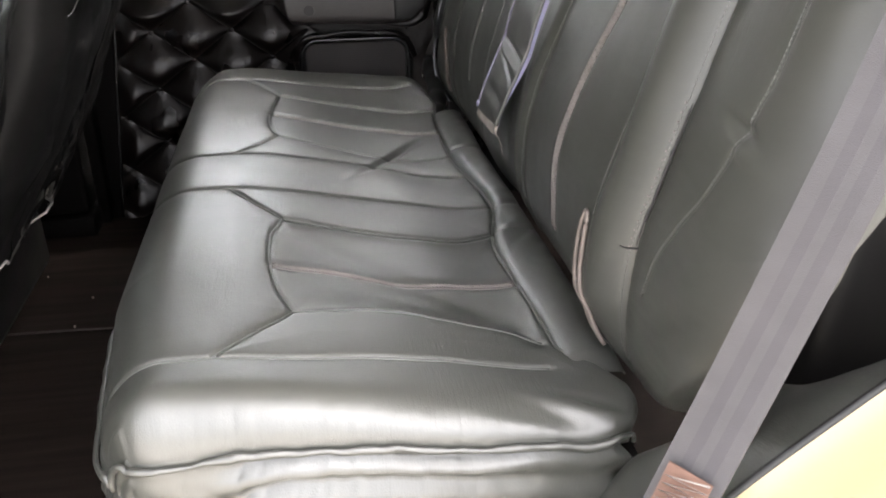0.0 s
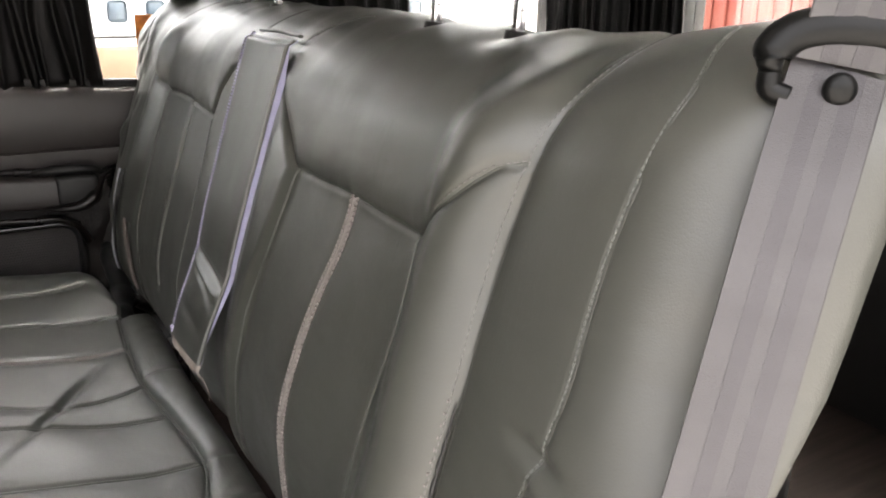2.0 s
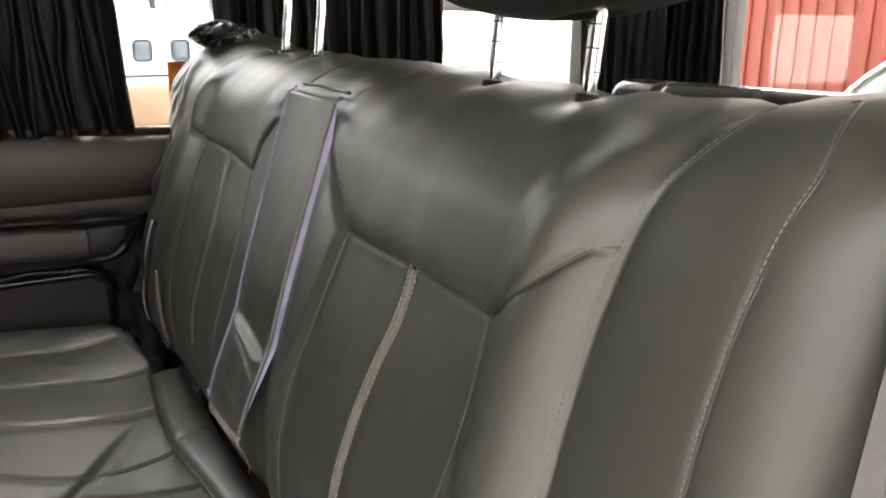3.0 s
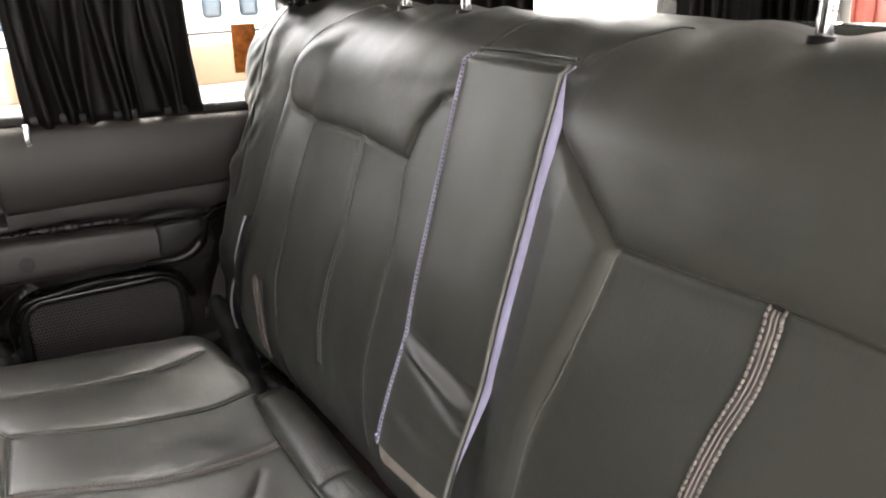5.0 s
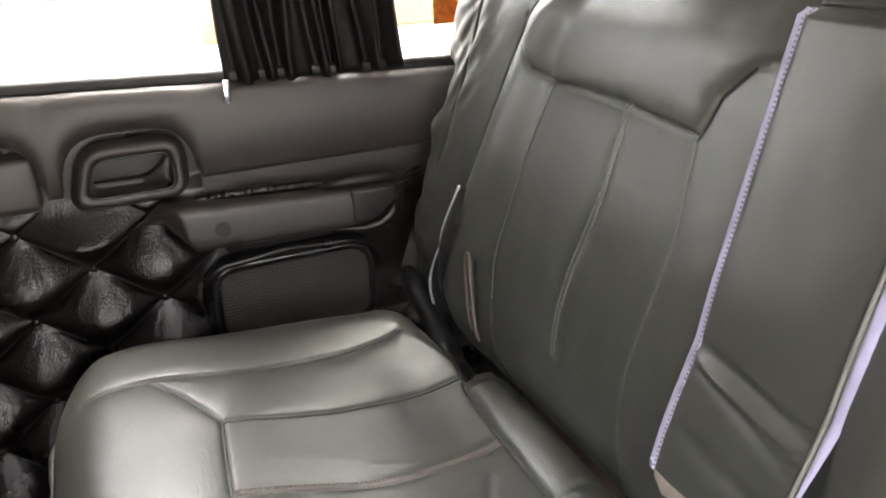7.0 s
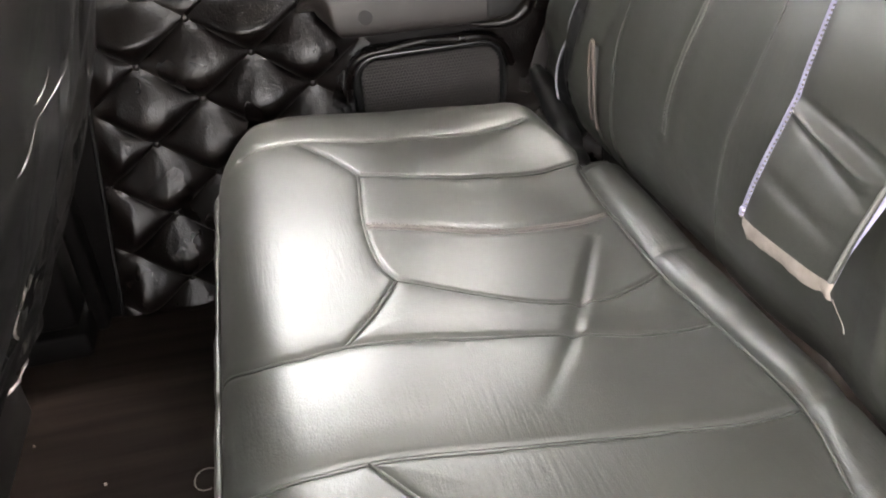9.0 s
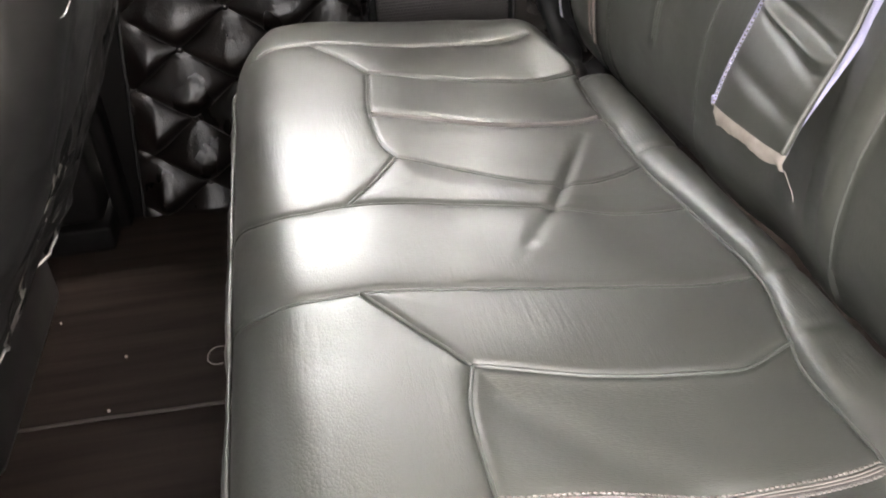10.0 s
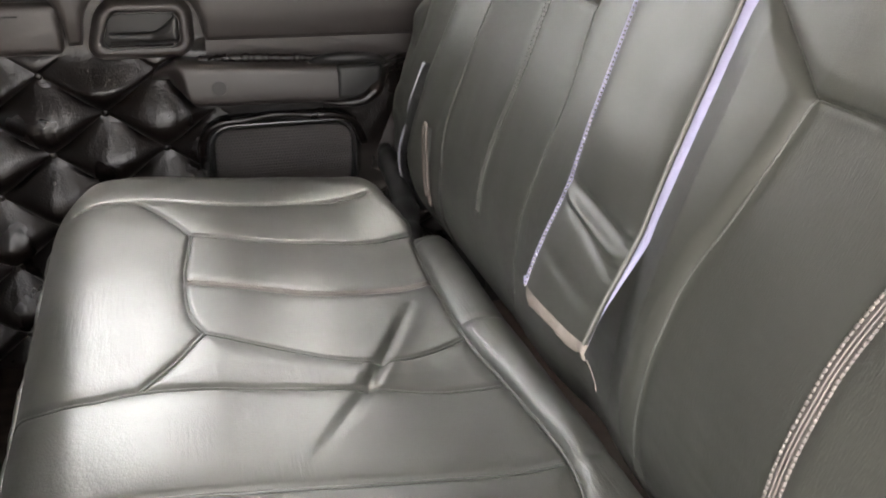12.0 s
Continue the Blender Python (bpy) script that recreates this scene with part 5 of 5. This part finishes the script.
# ---- shell of the car ----
def build_shell():
    floor = tagged(mesh_object("floor", *floor_mesh(), WOOD_FLOOR), "dark wood-look vinyl car floor", "floor", kind="structure")
    lip = resample(smooth_line([(-1.6, 0.694, 0.002), (-0.87, 0.690, 0.002), (-0.70, 0.684, 0.002), (-0.60, 0.680, 0.002), (-0.45, 0.676, 0.002)]), 0.01)
    tube("joint_strip", lip, 0.0035, mat("worn_joint", (0.020, 0.0145, 0.0122), 0.75), floor, "worn pale joint across the floor", flat=0.5)
    roof = tagged(part("ceiling", block(-2.1, 1.42, -0.38, 1.30, 1.27, 1.31, 0.01), HEADLINER), "grey cloth car headliner", "ceiling", kind="structure")
    far = thing("wall_far", "far car side behind the rear door with pillars", "car side", kind="structure")
    part("lower_side", block(0.225, 1.40, 1.215, 1.33, -0.06, 0.69, 0.01), DARK_PLASTIC, far, "dark lower side trim")
    part("front_lower_side", block(-2.1, -0.99, 1.215, 1.33, -0.06, 0.70, 0.01), DARK_PLASTIC, far)
    part("roof_rail", block(-2.1, 1.40, 1.20, 1.30, 1.20, 1.27, 0.02), HEADLINER, far, "grey roof rail")
    part("rear_pillar", block(0.20, 0.34, 1.22, 1.31, 0.69, 1.21, 0.01), DARK_PLASTIC, far)
    part("corner_pillar", block(1.10, 1.36, 1.20, 1.31, 0.69, 1.21, 0.02), DARK_PLASTIC, far)
    part("front_pillar", block(-2.1, -1.95, 1.22, 1.31, 0.70, 1.21, 0.01), DARK_PLASTIC, far)
    pillar = thing("wall_pillar", "dark plastic pillar trim beside the rear door", "pillar trim", kind="structure")
    part("pillar_trim", block(-0.985, -0.80, 1.13, 1.32, 0.05, 0.70, 0.012, 3), PILLAR, pillar)
    part("pillar_foot", block(-1.02, -0.79, 1.115, 1.32, 0.0, 0.048, 0.006), PILLAR, pillar, "black pillar foot")
    part("pillar_post", block(-0.96, -0.82, 1.22, 1.31, 0.70, 1.21, 0.02), PILLAR, pillar)
    part("door_gap_seal", block(-0.797, -0.770, 1.185, 1.24, 0.0, 0.66, 0.008), PILLAR, pillar, "black rubber door seal")
    tail = thing("wall_rear", "tailgate with a large rear window", "tailgate", kind="structure")
    part("tailgate_lower", block(1.34, 1.42, -0.33, 1.22, -0.06, 0.70, 0.01), DARK_PLASTIC, tail)
    part("tailgate_header", block(1.34, 1.42, -0.33, 1.22, 1.20, 1.27, 0.01), DARK_PLASTIC, tail)
    part("tailgate_side", block(1.34, 1.42, 1.02, 1.22, 0.70, 1.21, 0.01), DARK_PLASTIC, tail)
    part("tailgate_side", block(1.34, 1.42, -0.33, -0.16, 0.70, 1.21, 0.01), DARK_PLASTIC, tail)
    near = thing("wall_near", "near car side round the open rear doorway", "car side", kind="structure")
    part("rear_quarter", block(0.36, 1.40, -0.42, -0.32, -0.06, 0.70, 0.01), DARK_PLASTIC, near)
    part("rear_pillar", block(0.22, 0.36, -0.42, -0.33, 0.40, 1.27, 0.02), DARK_PLASTIC, near)
    part("corner_pillar", block(1.15, 1.36, -0.42, -0.33, 0.70, 1.27, 0.02), DARK_PLASTIC, near)
    part("roof_rail", block(-2.1, 1.40, -0.40, -0.34, 1.20, 1.27, 0.02), HEADLINER, near)
    part("door_pillar", block(-0.985, -0.80, -0.42, -0.33, 0.0, 1.27, 0.02), DARK_PLASTIC, near)
    part("front_door", block(-2.1, -1.03, -0.42, -0.33, -0.06, 0.70, 0.02), DARK_PLASTIC, near)
    front = thing("wall_front", "dark dashboard and scuttle below the windscreen", "dashboard", kind="structure")
    dash = block(-2.1, -1.75, -0.33, 1.21, 0.0, 0.72, 0.06, 4)
    part("dashboard", dash, DARK_PLASTIC, front)
    part("header_rail", block(-2.1, -1.95, -0.33, 1.21, 1.20, 1.27, 0.02), HEADLINER, front)
    for k, (x0, x1, y0, y1, z0, z1) in enumerate(((-0.815, 0.20, 1.275, 1.279, 0.66, 1.21), (0.34, 1.10, 1.275, 1.279, 0.68, 1.21), (1.378, 1.382, -0.16, 1.02, 0.69, 1.21)), 1):
        w = thing("window_%d" % k, "clear car side window" if k < 3 else "clear rear tailgate window", "window", kind="structure")
        pane = part("pane", block(x0, x1, y0, y1, z0, z1), GLASS, w, smooth=False)
        pane.visible_shadow = False
    # unseen front panes, added dark to keep light off the backrest
    w = thing("window_4", "unseen front side window, dark pane added to cut light", "window", kind="structure")
    part("pane", block(-1.95, -0.96, 1.275, 1.279, 0.70, 1.21), DIMMING_GLASS, w, smooth=False)
    w = thing("window_5", "unseen windscreen, dark pane added to cut light", "window", kind="structure")
    part("pane", block(-2.03, -2.024, -0.33, 1.21, 0.72, 1.21), DIMMING_GLASS, w, smooth=False)
    w = thing("window_6", "unseen near front window, dark pane added to cut light", "window", kind="structure")
    part("pane", block(-1.95, -1.02, -0.372, -0.366, 0.70, 1.21), DIMMING_GLASS, w, smooth=False)
    # doorway: cream flange that rises over the wheel arch, and the padded arch inside it
    arch = smooth_line([(-0.90, 0.02), (-0.45, 0.02), (-0.25, 0.06), (-0.12, 0.22), (-0.05, 0.315), (0.0, 0.372), (0.08, 0.44), (0.18, 0.52), (0.26, 0.60), (0.30, 0.72)], 10)
    rows = []
    for y, dx, dz in ((-0.300, 0.004, 0.012), (-0.306, 0.0, 0.004), (-0.316, -0.002, -0.004), (-0.345, -0.008, -0.018), (-0.40, -0.012, -0.03), (-0.43, 0.0, -0.05), (-0.435, 0.03, -0.12)):
        rows.append(np.column_stack([arch[:, 0] + dx, np.full(len(arch), y), arch[:, 1] + dz]))
    sill = thing("door_sill", "cream painted door opening flange rising over the wheel arch", "door sill", kind="structure")
    sheet("flange", np.array(rows), CREAM, sill)
    tube("door_seal", resample(np.column_stack([arch[:, 0] + 0.004, np.full(len(arch), -0.300), arch[:, 1] + 0.010]), 0.01), 0.0035, RUBBER_AND_GAP_SHADE, sill, "black rubber seal along the flange")
    cover = thing("wheel_arch_cover", "grey-green vinyl cover stretched over the inner wheel arch", "trim panel", kind="structure")
    a = resample(arch[arch[:, 0] > -0.13], 0.008)
    rows = []
    for k, f in enumerate(np.linspace(0, 1, 24)):
        y = -0.303 + (0.105 + 0.05 * np.clip(-a[:, 0] / 0.06, 0, 1)) * f
        x = a[:, 0] + 0.01 + 0.04 * f
        inner = np.minimum(a[:, 1] - 0.015, 0.392)
        z = a[:, 1] + 0.010 + (inner - a[:, 1] - 0.010) * f + 0.012 * math.sin(math.pi * f) + 0.004 * vnoise(a[:, 0] * 30, np.full(len(a), f * 3))
        rows.append(np.column_stack([x, y, z]))
    for drop in (0.01, 0.05, 0.15):
        r = rows[23].copy()
        r[:, 1] += 0.008
        r[:, 2] -= drop
        rows.append(r)
    sheet("cover", np.array(rows), VINYL, cover)
    # added black block that darkens the gap as deep shade would
    part("gap_shade", block(-0.10, 0.12, -0.285, -0.165, 0.02, 0.19, 0.01), RUBBER_AND_GAP_SHADE, cover, "black block for the shade in the gap beside the seat")
    return floor


def floor_mesh():
    xs, ys = np.linspace(-2.1, 1.42, 90), np.linspace(-0.34, 1.25, 60)
    x, y = np.meshgrid(xs, ys, indexing="ij")
    z = 0.003 * vnoise(x * 5, y * 5) - 0.004
    return np.stack([x, y, z], -1).reshape(-1, 3).tolist(), grid_faces(90, 60)[:, ::-1].tolist()


# ---- front seat with film cover ----
def build_front_seat(cy, label):
    seat = thing("front_seat", label, "car seat", "front seats")
    zs = np.linspace(0.10, 1.02, 60)
    line_x = np.interp(zs, [0.10, 0.15, 0.26, 0.37, 0.45, 0.54, 0.60, 0.71, 0.90, 1.02], [-0.87, -0.84, -0.775, -0.712, -0.675, -0.630, -0.612, -0.570, -0.50, -0.46])
    ang = np.linspace(0, 2 * math.pi, 72)
    pts = np.zeros((len(ang), len(zs), 3))
    for k, t in enumerate(ang):
        c, s = math.cos(t), math.sin(t)
        half = 0.235 - 0.03 * np.clip((zs - 0.7) / 0.3, 0, 1)
        pts[k, :, 1] = cy + half * math.copysign(abs(c) ** 0.6, c)
        pts[k, :, 0] = line_x - 0.075 + 0.070 * math.copysign(abs(s) ** 0.75, s)
        pts[k, :, 2] = zs
    pts[:, :, 0] += 0.004 * vnoise(pts[:, :, 1] * 14, pts[:, :, 2] * 10)
    sheet("seat_back", pts, mat("dark_grey_seat_vinyl", (0.010, 0.0094, 0.0090), 0.55, spec=0.25, spots=0.15, bump=0.3, dist=0.001, fine=300), seat, "dark grey vinyl seat back")
    part("seat_cushion", block(-1.40, -0.84, cy - 0.24, cy + 0.24, 0.12, 0.34, 0.06, 4), VINYL, seat)
    part("seat_frame", block(-1.30, -0.86, cy - 0.20, cy + 0.20, 0.0, 0.13, 0.02), DARK_PLASTIC, seat, "dark seat frame")
    # loose clear film over the back, hanging in folds
    n, m = 130, 90
    u, v = np.meshgrid(np.linspace(-1, 1, n), np.linspace(0, 1, m), indexing="ij")
    hem = 0.17 + 0.05 * vnoise(u * 3 + 4, u * 0) + 0.02 * vnoise(u * 9, u * 0 + 3)
    z = hem + (1.0 - hem) * v
    x = np.interp(z, zs, line_x) + 0.006 - 0.055 * np.abs(u) ** 5 + 0.010 * (1 - v) * (0.6 + vnoise(u * 5 + 3 * v, v * 3)) + 0.006 * vnoise(u * 6 - 5 * v, v * 9 + u * 3) * (1.2 - v) + 0.009 * np.maximum(0, np.sin(26 * v - 5 * u + 2 * vnoise(u * 3, v * 4))) ** 3 * np.clip((0.45 - v) / 0.25, 0, 1)
    y = cy + 0.242 * u
    film = sheet("film_cover", np.stack([x, y, z], -1), FILM, seat, "loose clear plastic film cover")
    film.visible_shadow = False
    glint = mat("painted_fold_glint", (0.10, 0.095, 0.09), 0.25)
    pale = mat("pale_film_edge", (0.45, 0.42, 0.39), 0.30)
    tube("film_hem", np.stack([x, y, z], -1)[:, 0], 0.0022, pale, seat, "bunched pale film edge")
    # thin pale tubes paint the glints of sharp folds near the seat's edge
    for fold in ([(-0.228, 0.645), (-0.245, 0.637), (-0.273, 0.636), (-0.290, 0.639)], [(-0.266, 0.622), (-0.295, 0.606), (-0.320, 0.605), (-0.336, 0.608)], [(-0.115, 0.610), (-0.19, 0.614), (-0.266, 0.621)]):
        f = resample(smooth_line(fold), 0.004)
        swell = np.sin(np.linspace(0.15, 3.0, len(f))) * 0.0009
        tube("film_glint", np.column_stack([np.interp(f[:, 1], zs, line_x) + 0.012, cy + f[:, 0], f[:, 1]]), swell, glint, seat, "pale tube for the glint on a sharp film fold")
    return seat


# ---- cargo area and outdoors ----
def build_cargo():
    jump = thing("third_row_seat", "folded black vinyl third-row seat with pale piped ends", "car seat")
    n, m = 90, 24
    pts = np.zeros((n, m, 3))
    for k, u in enumerate(np.linspace(0, 1, n)):
        y = 0.80 - 0.54 * u
        end = min(1.0, (u / 0.07) ** 0.5 if u < 0.07 else 1, ((1 - u) / 0.05) ** 0.5 if u > 0.95 else 1)
        pin = 1 - 0.12 * math.exp(-(((u - 0.27) / 0.012) ** 2)) - 0.12 * math.exp(-(((u - 0.64) / 0.012) ** 2))
        for j, t in enumerate(np.linspace(0, 2 * math.pi, m)):
            c, s = math.cos(t), math.sin(t)
            pts[k, j] = (0.84 + 0.055 * end * pin * math.copysign(abs(c) ** 0.7, c), y, 0.712 + 0.014 * u + 0.066 * end * pin * math.copysign(abs(s) ** 0.7, s))
    sheet("seat_roll", pts, GLOSS_BLACK, jump, "padded black vinyl roll")
    part("seat_body", block(0.80, 0.96, 0.27, 0.80, 0.05, 0.66, 0.03, 3), BLACK_VINYL, jump)
    for y in (0.262, 0.45, 0.66):
        ring = [(0.84 + 0.057 * math.cos(t), y, 0.710 + 0.066 * math.sin(t)) for t in np.linspace(0, 2 * math.pi, 30)]
        tube("piping", ring, 0.0035, THREAD if y < 0.3 else BLACK_VINYL, jump)
    wheel = thing("spare_wheel", "spare wheel in a smooth grey cover outside the tailgate", "spare wheel")
    prof = [(0.0, 1.46), (0.28, 1.455), (0.37, 1.46), (0.405, 1.475), (0.42, 1.50), (0.42, 1.60), (0.40, 1.64), (0.30, 1.66), (0.0, 1.66)]
    ang = np.linspace(0, 2 * math.pi, 64)
    pts = np.array([[(x, 0.47 + r * math.cos(t), 0.43 + r * math.sin(t)) for r, x in prof] for t in ang])
    sheet("wheel_cover", pts, TYRE_COVER, wheel)
    tube("rim_band", [(1.495, 0.47 + 0.423 * math.cos(t), 0.43 + 0.423 * math.sin(t)) for t in ang], 0.012, CHROME, wheel, "bright band round the cover")


def build_outdoors():
    n = 40
    xs = np.concatenate([-np.geomspace(600, 3, n), np.linspace(-2.5, 2.5, 12), np.geomspace(3, 600, n)])
    x, y = np.meshgrid(xs, xs, indexing="ij")
    z = -0.45 + 0.01 * vnoise(x * 0.7, y * 0.7)
    tagged(sheet("ground", np.stack([x, y, z], -1)[:, ::-1], ASPHALT), "grey concrete yard", "ground", kind="structure")
    van = thing("parked_van", "white parked van with small windows and blue roof bundles", "van")
    part("body", block(-0.9, 3.2, 5.2, 6.9, -0.10, 0.85, 0.04, 3), WHITE_PAINT, van)
    part("lower_body", block(-0.92, 3.22, 5.18, 6.92, 0.15, 0.42, 0.03), TAN, van, "tan lower band")
    part("side_moulding", block(-0.9, 3.2, 5.185, 5.2, 0.468, 0.482, 0.004), DARK_PLASTIC, van, "thin dark side moulding")
    for k in range(16):
        x0 = -0.74 + 0.235 * k
        part("side_window", block(x0, x0 + 0.12, 5.188, 5.212, 0.562, 0.70, 0.03, 3), DARK_GLASS, van)
    tube("roof_rail", [(-0.8, 5.24, 0.875), (3.1, 5.24, 0.875)], 0.012, WHITE_PAINT, van, "white roof rail")
    for k in range(9):
        bundle = block(-0.6 + 0.38 * k, -0.32 + 0.38 * k, 5.3, 5.7, 0.855, 0.95 + 0.02 * (k % 3), 0.035, 3)
        part("roof_bundle", bundle, BLUE_PAINT, van, "blue bundle on the roof")
    for wx in (-0.3, 2.5):
        bm = bmesh.new()
        bmesh.ops.create_cone(bm, cap_ends=True, segments=28, radius1=0.22, radius2=0.22, depth=0.20, matrix=Matrix.Translation((wx, 5.30, -0.23)) @ Matrix.Rotation(math.pi / 2, 4, "X"))
        bmesh.ops.bevel(bm, geom=[e for e in bm.edges if len(e.link_faces) == 2 and e.calc_face_angle(0) > 1], offset=0.04, segments=2, affect="EDGES")
        part("wheel", bm, RUBBER_AND_GAP_SHADE, van)
    red = thing("red_container", "large red painted corrugated container with upright ribs", "container")
    part("wall", block(7.0, 9.5, 1.6, 6.8, -0.30, 2.4, 0.03), RED_PAINT, red)
    for k in range(25):
        part("rib", block(6.975, 7.0, 1.7 + 0.2 * k, 1.79 + 0.2 * k, -0.15, 2.3, 0.01), RED_PAINT, red)
    part("base_rail", block(6.93, 7.02, 1.6, 6.8, -0.45, -0.15, 0.01), RED_PAINT, red)


build_shell()
build_backrest(build_bench())
build_strap()
build_headrest(0.154, "black vinyl headrest on two chrome posts over the wide seat", 0.007)
build_headrest(0.740, "black vinyl headrest on two chrome posts over the far seat", 0.040)
build_door()
build_belt()
build_front_seat(0.80, "front seat back under a loose clear plastic film cover")
build_front_seat(0.09, "front seat beside the open doorway under clear plastic film")
build_curtain("short black pleated satin curtain over the rear door window", 0, 1.205, -0.232, 0.022, 0.672, 1.20, 7, 0.014, 3, 0.035)
build_curtain("long black pleated curtain over the rear quarter window", 0, 1.190, 0.185, 0.685, 0.50, 1.20, 13, 0.013, 11)
build_curtain("black pleated curtain drawn over the rear corner", 0, 1.175, 1.045, 1.30, 0.50, 1.20, 7, 0.014, 23)
build_curtain("black pleated curtain at the side of the rear window", 1, 1.31, 0.985, 1.17, 0.50, 1.20, 5, 0.014, 31)
build_cargo()
build_outdoors()
sticker = thing("window_sticker", "small mottled orange-brown sticker on the rear door window glass", "sticker")
part("film", block(0.104, 0.146, 1.2695, 1.2708, 0.716, 0.796, 0.0), ORANGE, sticker, smooth=False)
far_belt = thing("seat_belt", "dark brown seat belt end beside the far seat corner", "seat belt")
ribbon("webbing", [(0.040, 1.166, 0.47), (0.030, 1.160, 0.450), (0.006, 1.150, 0.40), (-0.016, 1.145, 0.345)], [(0.9, -0.3, 0.3), (0.9, -0.3, 0.3)], 0.026, mat("dark_brown_webbing", (0.011, 0.0075, 0.006), 0.7, spots=0.2, scale=40, bump=0.4), far_belt)
bundle = resample(smooth_line([(-0.012, 1.140, 0.372), (-0.010, 1.085, 0.350), (-0.010, 1.035, 0.330), (-0.016, 0.985, 0.318), (-0.024, 0.935, 0.312), (-0.030, 0.885, 0.312)]), 0.004)
k = np.arange(len(bundle)) * 1.0
tube("folded_webbing", bundle, 0.020 * np.sin(np.linspace(0.5, math.pi - 0.35, len(bundle))) ** 0.5 * (1 + 0.18 * vnoise(k * 0.12, k * 0)), HEAD_VINYL, far_belt, "dark folded end tucked behind the cushion", sides=14)
lint = thing("lint_curl", "small pale curl of thread lying on the floor", "lint")
curl = [(-0.604 + 0.022 * math.cos(a) * (1 - a / 14), 0.775 + 0.020 * math.sin(a), 0.003 + 0.004 * abs(math.sin(a))) for a in np.linspace(0, 5.2, 40)]
tube("thread", curl, 0.0009, THREAD, lint)
for k in range(3):
    cx, cy = -0.60 - 0.30 * random.random(), 0.45 + 0.62 * random.random()
    speck = block(cx, cx + 0.0015 + 0.002 * random.random(), cy, cy + 0.0015 + 0.002 * random.random(), -0.001, 0.0025)
    tagged(part("crumb", speck, BEIGE, None, smooth=False), "tiny pale crumb on the dark floor", "crumb", "crumbs on the floor")
clip = thing("curtain_clip", "small bright metal clip at the short curtain's lower corner", "clip")
part("clip_plate", block(-0.241, -0.232, 1.1875, 1.1905, 0.655, 0.684, 0.0012), CHROME, clip)
tube("clip_loop", [(-0.2365 + 0.004 * math.cos(a), 1.188 - 0.002 * math.sin(a), 0.656 + 0.004 * math.sin(a)) for a in np.linspace(0, 2 * math.pi, 20)], 0.0011, CHROME, clip, "round wire loop")
wrap = thing("plastic_wrap", "crumpled glossy dark plastic wrap on the backrest's far top corner", "plastic wrap")
u, v = np.meshgrid(np.linspace(0, 2 * math.pi, 70), np.linspace(-math.pi / 2, math.pi / 2, 36), indexing="ij")
rough = 1 + 0.22 * vnoise(np.cos(u) * 4 + 3, np.sin(u) * 4 + v * 3) + 0.14 * np.abs(vnoise(np.cos(u) * 11, np.sin(u) * 9 + v * 7))
rough[-1] = rough[0]
sheet("crumpled_sheet", np.stack([0.165 + 0.050 * rough * np.cos(v) * np.cos(u), 1.055 + 0.052 * rough * np.cos(v) * np.sin(u), 0.850 + 0.022 * rough * np.sin(v)], -1), GLOSS_BLACK, wrap)
